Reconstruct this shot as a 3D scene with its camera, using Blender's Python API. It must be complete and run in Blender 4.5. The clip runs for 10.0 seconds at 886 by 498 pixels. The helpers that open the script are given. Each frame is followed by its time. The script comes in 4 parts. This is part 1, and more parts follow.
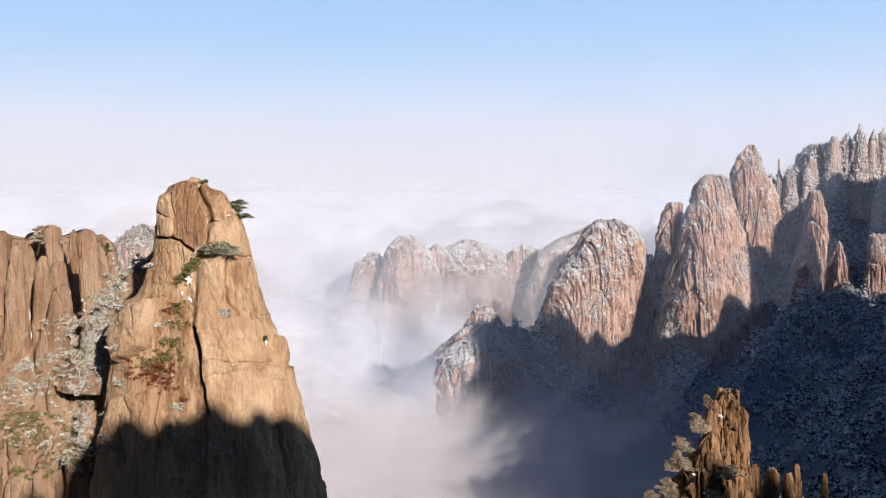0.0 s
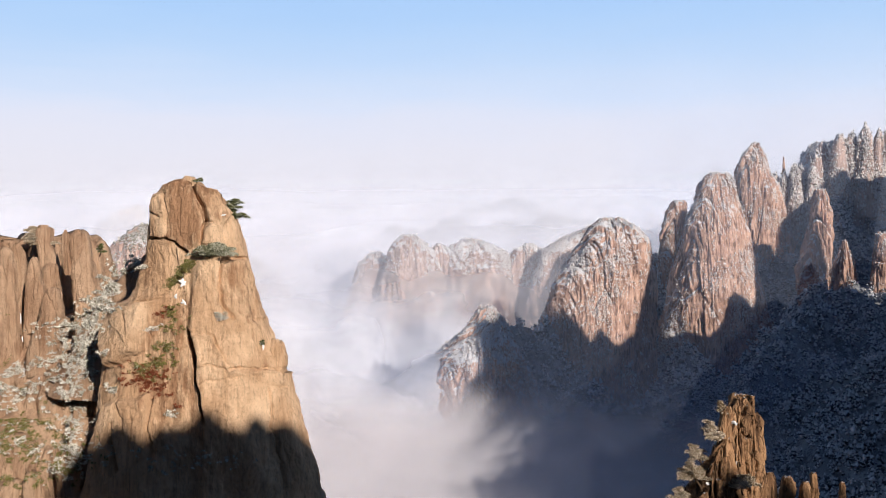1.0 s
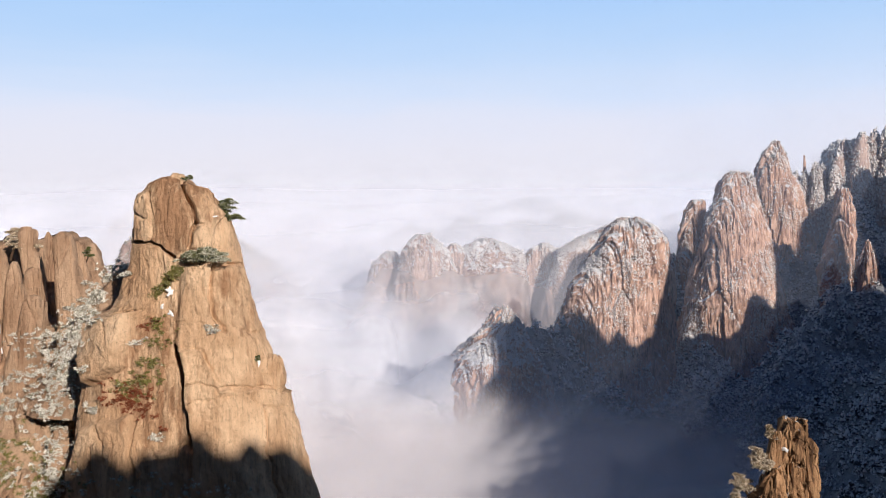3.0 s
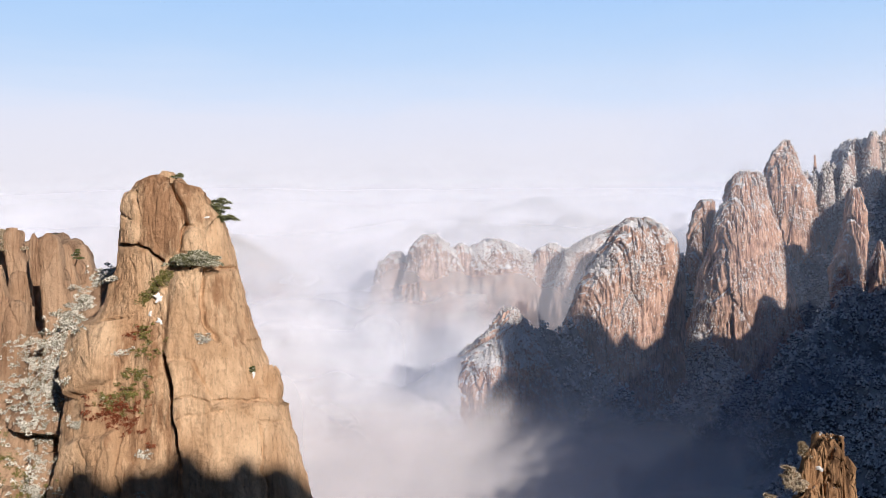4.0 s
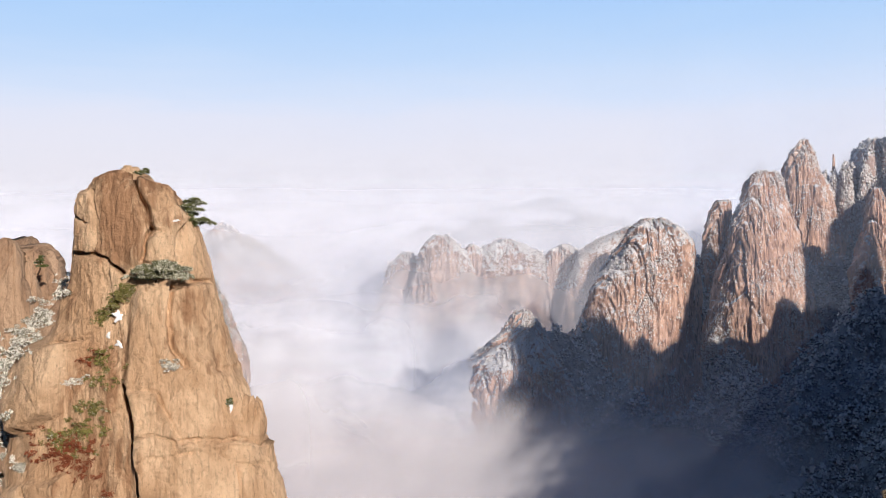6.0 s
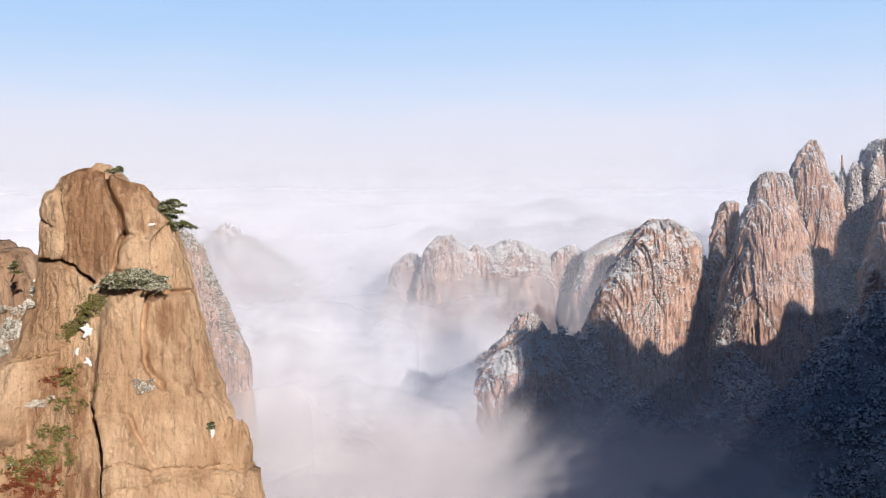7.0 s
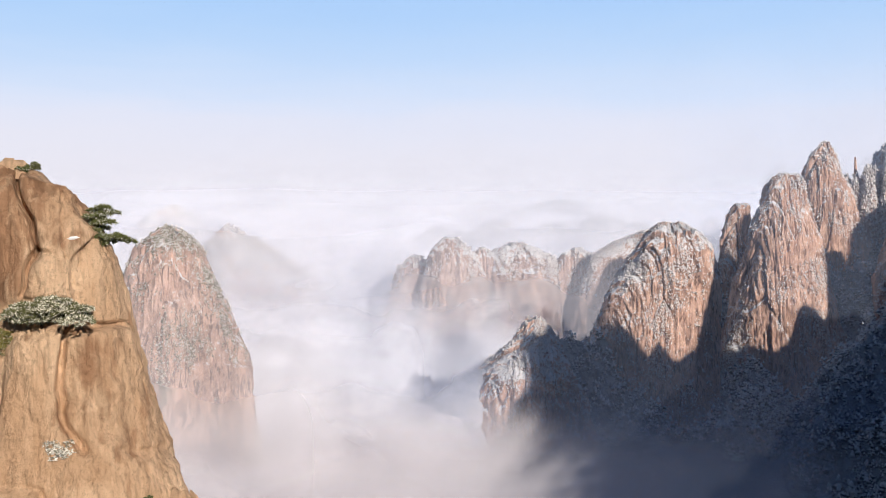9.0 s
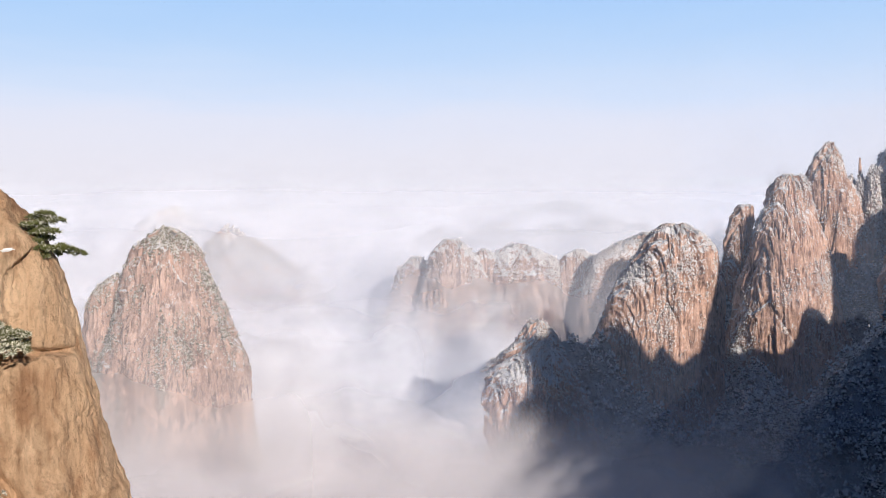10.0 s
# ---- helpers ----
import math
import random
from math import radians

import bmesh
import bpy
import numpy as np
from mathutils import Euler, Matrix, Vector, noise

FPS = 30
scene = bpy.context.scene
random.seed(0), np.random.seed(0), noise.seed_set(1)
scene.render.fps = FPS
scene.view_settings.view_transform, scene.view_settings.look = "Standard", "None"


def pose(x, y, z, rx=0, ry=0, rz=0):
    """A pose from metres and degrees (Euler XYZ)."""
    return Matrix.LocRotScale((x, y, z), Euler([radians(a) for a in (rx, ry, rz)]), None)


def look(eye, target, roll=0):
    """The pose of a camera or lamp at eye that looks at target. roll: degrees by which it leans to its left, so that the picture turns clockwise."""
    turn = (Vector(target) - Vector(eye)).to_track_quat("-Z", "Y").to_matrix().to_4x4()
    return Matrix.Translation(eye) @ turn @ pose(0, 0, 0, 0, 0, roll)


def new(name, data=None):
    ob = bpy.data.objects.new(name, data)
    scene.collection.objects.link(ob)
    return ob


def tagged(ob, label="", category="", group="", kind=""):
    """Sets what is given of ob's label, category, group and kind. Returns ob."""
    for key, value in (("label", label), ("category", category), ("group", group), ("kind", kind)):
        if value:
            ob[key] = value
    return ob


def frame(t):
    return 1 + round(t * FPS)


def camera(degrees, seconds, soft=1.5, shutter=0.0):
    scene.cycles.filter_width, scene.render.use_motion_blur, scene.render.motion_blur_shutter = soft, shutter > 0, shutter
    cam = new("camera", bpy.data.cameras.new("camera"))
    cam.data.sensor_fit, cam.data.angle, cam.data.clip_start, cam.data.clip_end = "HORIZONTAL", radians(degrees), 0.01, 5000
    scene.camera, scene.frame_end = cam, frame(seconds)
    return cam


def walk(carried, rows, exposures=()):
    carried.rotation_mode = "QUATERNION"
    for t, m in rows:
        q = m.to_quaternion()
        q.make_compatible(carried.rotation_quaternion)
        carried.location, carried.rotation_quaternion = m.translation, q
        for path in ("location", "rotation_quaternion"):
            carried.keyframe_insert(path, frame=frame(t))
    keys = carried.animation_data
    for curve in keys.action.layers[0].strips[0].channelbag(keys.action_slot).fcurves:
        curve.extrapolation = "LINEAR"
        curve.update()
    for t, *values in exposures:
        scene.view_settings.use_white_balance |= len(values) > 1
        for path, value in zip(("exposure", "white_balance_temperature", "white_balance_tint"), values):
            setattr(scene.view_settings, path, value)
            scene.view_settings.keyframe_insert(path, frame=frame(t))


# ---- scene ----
cam = camera(54.0, 10.0, soft=0.9)
PATH = [
    (0, (0.187, -3.309, 0.019), (0.187, -1.314, -0.108), 0.0),
    (0.5, (0.157, -0.385, -0.008), (0.154, 1.611, -0.137), -0.0),
    (1, (0.118, 2.698, -0.013), (0.111, 4.694, -0.143), -0.1),
    (1.5, (0.111, 6.139, -0.022), (0.096, 8.135, -0.152), -0.1),
    (2, (0.092, 9.995, -0.014), (0.069, 11.991, -0.145), -0.1),
    (2.5, (0.022, 14.341, -0.006), (-0.01, 16.337, -0.138), -0.1),
    (4, (-0.532, 28.7, -0.169), (-0.588, 30.695, -0.301), -0.1),
    (4.5, (-0.727, 33.828, -0.228), (-0.791, 35.823, -0.36), -0.1),
    (5, (-0.965, 39.138, -0.297), (-1.036, 41.132, -0.428), -0.1),
    (5.5, (-1.228, 44.61, -0.355), (-1.304, 46.604, -0.487), -0.1),
    (7, (-2.098, 61.556, -0.342), (-2.189, 63.55, -0.472), 0.0),
    (7.5, (-2.436, 67.283, -0.291), (-2.531, 69.276, -0.42), 0.0),
    (8, (-2.754, 73.1, -0.213), (-2.852, 75.093, -0.342), 0.1),
    (8.5, (-3.11, 78.993, -0.101), (-3.211, 80.986, -0.228), 0.1),
    (9, (-3.492, 84.901, 0.031), (-3.595, 86.895, -0.097), 0.2),
    (9.5, (-3.802, 90.855, 0.153), (-3.907, 92.848, 0.026), 0.2),
    (10, (-4.146, 96.809, 0.26), (-4.251, 98.802, 0.134), 0.2),
]
walk(cam, [(t, look(eye, target, roll)) for t, eye, target, roll in PATH])

# ---- light ----
SUN_FROM = radians(-30)     # to the left of straight behind the start of the flight
SUN_UP = radians(22)
SUN_DIR = Vector((-math.sin(SUN_FROM) * math.cos(SUN_UP), -math.cos(SUN_FROM) * math.cos(SUN_UP), math.sin(SUN_UP)))
scene.cycles.transparent_max_bounces = 48
world = bpy.data.worlds.new("sky")
scene.world = world
world.use_nodes = True
wn = world.node_tree.nodes
sky = wn.new("ShaderNodeTexSky")
sky.sky_type = "NISHITA"
sky.sun_disc = False
sky.sun_elevation = SUN_UP
sky.sun_rotation = math.atan2(SUN_DIR.x, SUN_DIR.y)
sky.altitude = 1700
sky.dust_density = 0.3
sky.ozone_density = 4.0
wn["Background"].inputs["Strength"].default_value = 0.049
world.node_tree.links.new(sky.outputs[0], wn["Background"].inputs["Color"])
sun = new("sun", bpy.data.lights.new("sun", "SUN"))
sun.data.energy = 4.7
sun.data.angle = radians(0.6)
sun.data.color = (1.0, 0.89, 0.79)
sun.matrix_world = look(SUN_DIR * 300, (0, 0, 0))


# ---- noise on arrays ----
def hash3(ix, iy, iz, seed):
    h = (ix.astype(np.int64) * 374761393 + iy.astype(np.int64) * 668265263 + iz.astype(np.int64) * 2147483647 + seed * 974634777) & 0xFFFFFFFF
    h = ((h ^ (h >> 13)) * 1274126177) & 0xFFFFFFFF
    h = ((h ^ (h >> 16)) * 2246822519) & 0xFFFFFFFF
    return ((h ^ (h >> 15)) & 0xFFFFFF) / float(0xFFFFFF)


def vnoise(x, y, z, seed=0):
    """Smooth noise, -1 to 1."""
    fx, fy, fz = np.floor(x), np.floor(y), np.floor(z)
    u, v, w = x - fx, y - fy, z - fz
    u, v, w = (a * a * a * (a * (a * 6 - 15) + 10) for a in (u, v, w))
    total = 0
    for i in (0, 1):
        for j in (0, 1):
            for k in (0, 1):
                total = total + hash3(fx + i, fy + j, fz + k, seed) * (u if i else 1 - u) * (v if j else 1 - v) * (w if k else 1 - w)
    return total * 2 - 1


def fbm(x, y, z, seed=0, octaves=4, gain=0.5):
    total, amp = 0, 1.0
    for o in range(octaves):
        total = total + amp * vnoise(x * 2 ** o, y * 2 ** o, z * 2 ** o, seed + 17 * o)
        amp *= gain
    return total


def cells(x, y, seed=0):
    """Cellular noise in the plane: distance to the nearest joint and the cell's own number."""
    fx, fy = np.floor(x), np.floor(y)
    d1, d2, own = np.full(x.shape, 9.0), np.full(x.shape, 9.0), np.zeros(x.shape)
    for i in (-1, 0, 1):
        for j in (-1, 0, 1):
            cx, cy = fx + i, fy + j
            zero = np.zeros_like(cx)
            px, py = cx + hash3(cx, cy, zero, seed), cy + hash3(cx, cy, zero + 1, seed)
            d = np.hypot(px - x, py - y)
            closer = d < d1
            d2 = np.where(closer, d1, np.minimum(d2, d))
            own = np.where(closer, hash3(cx, cy, zero + 2, seed), own)
            d1 = np.minimum(d1, d)
    return d2 - d1, own


def smooth(a, b, x):
    s = np.clip((x - a) / (b - a), 0, 1)
    return s * s * (3 - 2 * s)


# ---- mesh makers ----
def mesh_of(name, verts, faces, material, soft=True):
    """A mesh from arrays: verts N x 3, faces M x 3 or M x 4."""
    me = bpy.data.meshes.new(name)
    verts, faces = np.ascontiguousarray(verts, np.float32), np.ascontiguousarray(faces, np.int32)
    k = faces.shape[1]
    me.vertices.add(len(verts))
    me.vertices.foreach_set("co", verts.ravel())
    me.loops.add(faces.size)
    me.loops.foreach_set("vertex_index", faces.ravel())
    me.polygons.add(len(faces))
    me.polygons.foreach_set("loop_start", np.arange(0, faces.size, k, dtype=np.int32))
    me.update(calc_edges=True)
    me.validate()
    me.polygons.foreach_set("use_smooth", np.full(len(me.polygons), soft))
    me.materials.append(material)
    return me


def grid_faces(rows, cols, closed=False):
    i, j = np.meshgrid(np.arange(rows - 1), np.arange(cols if closed else cols - 1), indexing="ij")
    j2 = (j + 1) % cols
    return np.stack([i * cols + j, i * cols + j2, (i + 1) * cols + j2, (i + 1) * cols + j], -1).reshape(-1, 4)


def vertex_normals(verts, faces):
    a, b, c = (verts[faces[:, k]] for k in (0, 1, 2))
    n = np.cross(b - a, c - a)
    out = np.zeros_like(verts)
    for k in range(faces.shape[1]):
        np.add.at(out, faces[:, k], n)
    return out / np.maximum(np.linalg.norm(out, axis=1, keepdims=True), 1e-9)


def thing(name, at=(0, 0, 0)):
    ob = new(name)
    ob.location = at
    ob.empty_display_size = 0.5
    return ob


def part(name, me, parent, label=""):
    ob = new(name, me)
    ob.parent = parent
    if parent is not None:
        ob.matrix_parent_inverse = Matrix.Translation(-parent.location)
    return tagged(ob, label=label)


# ---- materials ----
class Nodes:
    def __init__(self, name):
        self.mat = bpy.data.materials.new(name)
        self.mat.use_nodes = True
        self.tree = self.mat.node_tree
        self.bsdf = self.tree.nodes["Principled BSDF"]
        self.out = self.tree.nodes["Material Output"]

    def add(self, kind, **given):
        n = self.tree.nodes.new(kind)
        for key, value in given.items():
            sock = n.inputs[int(key[1:])] if key[0] == "i" and key[1:].isdigit() else n.inputs[key.replace("_", " ")]
            if isinstance(value, bpy.types.NodeSocket):
                self.tree.links.new(value, sock)
            else:
                sock.default_value = value
        return n

    def link(self, a, b):
        self.tree.links.new(a, b)

    def coords(self, sx=1, sy=1, sz=1):
        tc = self.tree.nodes.new("ShaderNodeNewGeometry")
        return self.add("ShaderNodeMapping", Vector=tc.outputs["Position"], Scale=(sx, sy, sz)).outputs[0]

    def noise(self, scale, vec, detail=5, rough=0.55, warp=0.0):
        return self.add("ShaderNodeTexNoise", Vector=vec, Scale=scale, Detail=detail, Roughness=rough, Distortion=warp).outputs[0]

    def ramp(self, fac, *stops):
        n = self.add("ShaderNodeValToRGB", Fac=fac)
        el = n.color_ramp.elements
        while len(el) < len(stops):
            el.new(0.5)
        for e, (p, c) in zip(el, stops):
            e.position, e.color = p, (*c, 1) if len(c) == 3 else c
        return n.outputs[0]

    def band(self, fac, a, b):
        """0 below a, 1 above b, smooth between."""
        n = self.tree.nodes.new("ShaderNodeMapRange")
        n.interpolation_type = "SMOOTHSTEP"
        self.link(fac, n.inputs[0])
        n.inputs[1].default_value, n.inputs[2].default_value = a, b
        return n.outputs[0]

    def mix(self, fac, a, b, mode="MIX"):
        n = self.tree.nodes.new("ShaderNodeMix")
        n.data_type, n.blend_type = "RGBA", mode
        for sock, value in ((n.inputs["Factor"], fac), (n.inputs[6], a), (n.inputs[7], b)):
            if isinstance(value, bpy.types.NodeSocket):
                self.link(value, sock)
            else:
                sock.default_value = (*value, 1) if isinstance(value, tuple) and len(value) == 3 else value
        return n.outputs[2]

    def math(self, op, a, b=0.0, clamp=False):
        n = self.tree.nodes.new("ShaderNodeMath")
        n.operation, n.use_clamp = op, clamp
        for sock, value in zip(n.inputs, (a, b)):
            if isinstance(value, bpy.types.NodeSocket):
                self.link(value, sock)
            else:
                sock.default_value = value
        return n.outputs[0]

    def bump(self, height, strength=0.5, distance=0.1):
        b = self.add("ShaderNodeBump", Height=height, Strength=strength, Distance=distance)
        self.link(b.outputs[0], self.bsdf.inputs["Normal"])

    def done(self, colour, rough=0.9, spec=0.2):
        if isinstance(colour, bpy.types.NodeSocket):
            self.link(colour, self.bsdf.inputs["Base Color"])
        else:
            self.bsdf.inputs["Base Color"].default_value = (*colour, 1)
        self.bsdf.inputs["Roughness"].default_value = rough
        self.bsdf.inputs["Specular IOR Level"].default_value = spec
        return self.mat


def granite(name, pale, mid, dark, size, snow=0.0, streak=1.0, upright=0.45, veins=0.6, lines=0.5):
    """Weathered granite: blotches, run-down stains, seams, grain; snow lies on what faces up."""
    m = Nodes(name)
    here = m.coords()
    tall = m.coords(1, 1, 0.13)
    blotch = m.noise(0.16 / size, m.coords(1, 1, 0.55), 7, 0.6, 0.8)
    runs = m.noise(0.5 / size, tall, 7, 0.62, 0.7)
    fine = m.noise(3.2 / size, here, 7, 0.72)
    grain = m.noise(14.0 / size, here, 4, 0.7)
    c = m.mix(m.band(blotch, 0.38, 0.62), mid, pale)
    thread = m.math("MULTIPLY", m.band(m.noise(1.7 / size, m.coords(1, 1, 0.05), 6, 0.6, 0.3), 0.5, 0.64), m.band(m.noise(0.13 / size, here, 4), 0.42, 0.62))
    c = m.mix(m.math("MULTIPLY", thread, lines), c, tuple(0.5 * (a + b) for a, b in zip(mid, dark)))
    stain = m.math("MULTIPLY", m.band(m.noise(0.055 / size, m.coords(1, 1, 0.5), 6, 0.62, 1.2), 0.48, 0.56), min(0.9, 0.6 * streak))
    c = m.mix(stain, c, tuple(0.55 * a + 0.45 * b for a, b in zip(mid, dark)))
    drip = m.math("MULTIPLY", m.band(runs, 0.505, 0.58), m.band(m.noise(0.1 / size, here, 3), 0.55 - 0.13 * streak, 0.68 - 0.13 * streak))
    c = m.mix(m.math("MULTIPLY", drip, min(0.95, 0.8 * streak)), c, dark)
    c = m.mix(m.math("MULTIPLY", m.band(m.noise(1.3 / size, tall, 6, 0.6, 0.4), 0.55, 0.66), 0.6), c, tuple(min(1, 1.15 * v) for v in pale))
    c = m.mix(m.math("MULTIPLY", m.band(fine, 0.53, 0.68), 0.3), c, tuple(0.9 * v for v in dark))
    c = m.mix(m.math("MULTIPLY", m.band(grain, 0.52, 0.66), 0.22), c, tuple(0.6 * v for v in mid))
    warp = m.math("MULTIPLY", m.math("SUBTRACT", m.noise(0.25 / size, here, 2, 0.5), 0.5), 0.9)
    bent = m.tree.nodes.new("ShaderNodeVectorMath")
    m.link(m.coords(0.26 / size, 0.26 / size, 0.085 / size), bent.inputs[0])
    m.link(warp, bent.inputs[1])
    bent.operation = "ADD"
    joint = m.tree.nodes.new("ShaderNodeTexVoronoi")
    joint.feature = "DISTANCE_TO_EDGE"
    joint.inputs["Scale"].default_value = 1.0
    m.link(bent.outputs[0], joint.inputs["Vector"])
    seam = m.math("SUBTRACT", 1.0, m.band(joint.outputs["Distance"], 0.0, 0.035))
    seam = m.math("MULTIPLY", seam, m.band(m.noise(0.2 / size, here, 3), 0.42, 0.6))
    c = m.mix(m.math("MULTIPLY", seam, veins), c, tuple(0.35 * v for v in dark))
    if snow > 0:
        up = m.add("ShaderNodeSeparateXYZ", Vector=m.tree.nodes.new("ShaderNodeNewGeometry").outputs["Normal"]).outputs[2]
        lay = m.math("ADD", up, m.math("MULTIPLY", m.math("SUBTRACT", m.noise(1.6 / size, here, 7, 0.75), 0.5), 1.7))
        c = m.mix(m.band(lay, 1.0 - snow, 1.1 - snow), c, (0.78, 0.79, 0.82))
    pits = m.math("ADD", m.math("MULTIPLY", m.noise(1.1 / size, m.coords(1, 1, upright), 8, 0.72), 1.0), m.math("MULTIPLY", fine, 0.5))
    pits = m.math("ADD", m.math("SUBTRACT", pits, m.math("MULTIPLY", seam, 0.9)), m.math("MULTIPLY", grain, 0.12))
    m.bump(pits, 0.9, 0.6 * size)
    return m.done(c, 0.92)


def frosted(name, leaf, frost, amount, fine):
    """Foliage rimed with frost on its upper side."""
    m = Nodes(name)
    geo = m.tree.nodes.new("ShaderNodeNewGeometry")
    up = m.add("ShaderNodeSeparateXYZ", Vector=geo.outputs["Normal"]).outputs[2]
    grain = m.noise(fine, m.coords(), 5, 0.7)
    rnd = geo.outputs["Random Per Island"]
    lay = m.math("ADD", m.math("ADD", m.math("MULTIPLY", up, 0.45), m.math("MULTIPLY", m.math("SUBTRACT", grain, 0.5), 1.6)), m.math("MULTIPLY", m.math("SUBTRACT", rnd, 0.5), 0.9))
    lay = m.math("ADD", lay, m.math("MULTIPLY", m.math("SUBTRACT", m.noise(0.16 * fine, m.coords(), 3, 0.6), 0.5), 1.5))
    own = m.mix(rnd, leaf, tuple(1.7 * v for v in leaf))
    c = m.mix(m.band(lay, 0.45 - amount, 0.8 - amount), own, frost)
    m.bump(grain, 0.6, 0.25 / fine)
    return m.done(c, 0.85, 0.15)


def mist(name, bottom, top, most, size, edge=0.12, seed=0.0, ragged=1.3, colour=(0.75, 0.775, 0.87), fade_left=True, fade_right=True):
    """Thin cloud; in blue, a sheet of painted aerial haze. Scatters light from both sides, thins out upwards between
    two heights and towards its ends.
    """
    m = Nodes(name)
    geo = m.tree.nodes.new("ShaderNodeNewGeometry")
    z = m.add("ShaderNodeSeparateXYZ", Vector=geo.outputs["Position"]).outputs[2]
    at = m.add("ShaderNodeMapping", Vector=geo.outputs["Position"], Location=(seed, seed * 2, 0), Scale=(1, 1, 1.9)).outputs[0]
    n = m.noise(1.0 / size, at, 5, 0.5, 0.3)
    rise = m.math("ADD", z, m.math("MULTIPLY", m.math("SUBTRACT", n, 0.5), ragged * (top - bottom)))
    fall = m.math("SUBTRACT", 1.0, m.band(rise, bottom, top))
    tc = m.tree.nodes.new("ShaderNodeTexCoord")
    u = m.add("ShaderNodeSeparateXYZ", Vector=tc.outputs["Generated"]).outputs[0]
    if fade_left:
        fall = m.math("MULTIPLY", fall, m.band(u, 0.0, edge))
    if fade_right:
        fall = m.math("MULTIPLY", fall, m.math("SUBTRACT", 1.0, m.band(u, 1 - edge, 1.0)))
    fall = m.math("MULTIPLY", fall, most)
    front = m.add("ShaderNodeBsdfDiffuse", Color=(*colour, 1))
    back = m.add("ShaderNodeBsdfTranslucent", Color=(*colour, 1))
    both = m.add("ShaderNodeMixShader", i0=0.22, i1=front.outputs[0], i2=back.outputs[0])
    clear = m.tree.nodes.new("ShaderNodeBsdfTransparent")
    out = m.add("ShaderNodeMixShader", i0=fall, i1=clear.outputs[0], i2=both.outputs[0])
    m.link(out.outputs[0], m.out.inputs["Surface"])
    m.tree.nodes.remove(m.bsdf)
    return m.mat


def near_granite(name, pale, mid, brown, dark):
    """Sunlit granite close by: broad soft stains, run-down streaks, faint veins and grain; old weathered skin where 'weather' is high."""
    m = Nodes(name)
    here = m.coords()
    old = m.tree.nodes.new("ShaderNodeAttribute")
    old.attribute_name = "weather"
    broad = m.noise(0.16, m.coords(1, 1, 0.45), 6, 0.6, 0.6)
    streak = m.noise(0.85, m.coords(1, 1, 0.06), 5, 0.55, 0.25)
    thin = m.noise(2.6, m.coords(1, 1, 0.035), 4, 0.55, 0.2)
    fine = m.noise(1.9, here, 8, 0.7)
    grain = m.noise(9.0, here, 4, 0.7)
    c = m.mix(m.band(broad, 0.34, 0.66), mid, pale)
    skin = m.math("ADD", old.outputs["Fac"], m.math("MULTIPLY", m.math("SUBTRACT", m.noise(0.33, m.coords(1, 1, 0.4), 6, 0.62, 0.5), 0.5), 1.5))
    skin = m.math("ADD", skin, m.math("MULTIPLY", m.math("SUBTRACT", streak, 0.5), 1.3))
    c = m.mix(m.math("MULTIPLY", m.band(skin, 0.3, 0.85), 0.9), c, brown)
    runs = m.math("MULTIPLY", m.band(streak, 0.52, 0.7), m.band(m.noise(0.12, here, 4, 0.6), 0.4, 0.62))
    c = m.mix(m.math("MULTIPLY", runs, 0.75), c, brown)
    wet = m.math("MULTIPLY", m.band(m.noise(0.75, m.coords(1, 1, 0.025), 4, 0.5, 0.1), 0.5, 0.6), m.band(old.outputs["Fac"], 0.3, 0.7))
    c = m.mix(m.math("MULTIPLY", wet, 0.45), c, dark)
    c = m.mix(m.math("MULTIPLY", m.band(thin, 0.53, 0.68), 0.22), c, dark)
    c = m.mix(m.math("MULTIPLY", m.band(m.noise(1.2, m.coords(1, 1, 0.1), 5, 0.6), 0.55, 0.7), 0.4), c, tuple(min(1, 1.1 * v) for v in pale))
    c = m.mix(m.math("MULTIPLY", m.band(fine, 0.53, 0.68), 0.3), c, dark)
    c = m.mix(m.math("MULTIPLY", m.band(grain, 0.53, 0.68), 0.3), c, tuple(0.5 * v for v in mid))
    relief = m.math("ADD", m.math("MULTIPLY", m.noise(0.8, m.coords(1, 1, 0.5), 8, 0.7), 1.0), m.math("MULTIPLY", fine, 0.45))
    m.bump(m.math("ADD", relief, m.math("MULTIPLY", grain, 0.1)), 1.0, 0.9)
    return m.done(c, 0.92)


ROCK = near_granite("tan_granite", (0.90, 0.645, 0.425), (0.63, 0.40, 0.24), (0.41, 0.225, 0.125), (0.13, 0.07, 0.038))
ROCK_OLD = near_granite("weathered_granite", (0.66, 0.455, 0.31), (0.44, 0.275, 0.175), (0.25, 0.135, 0.08), (0.08, 0.05, 0.03))
ROCK_FAR = granite("rose_granite", (0.80, 0.555, 0.44), (0.62, 0.395, 0.30), (0.25, 0.155, 0.12), 2.2, 0.6, 1.2, 0.06, 0.15, 0.95)
ROCK_FROST = granite("frosted_granite", (0.72, 0.55, 0.48), (0.58, 0.42, 0.36), (0.24, 0.17, 0.15), 3.6, 0.7, 1.0, 0.14)
ROCK_LONE = granite("pale_rose_granite", (0.74, 0.52, 0.43), (0.56, 0.37, 0.30), (0.21, 0.14, 0.12), 2.4, 0.45, 1.2, 0.07, 0.25, 0.95)
ROCK_RUST = granite("rust_granite", (0.54, 0.325, 0.18), (0.36, 0.205, 0.11), (0.09, 0.05, 0.03), 0.9, 0.12, 1.5)
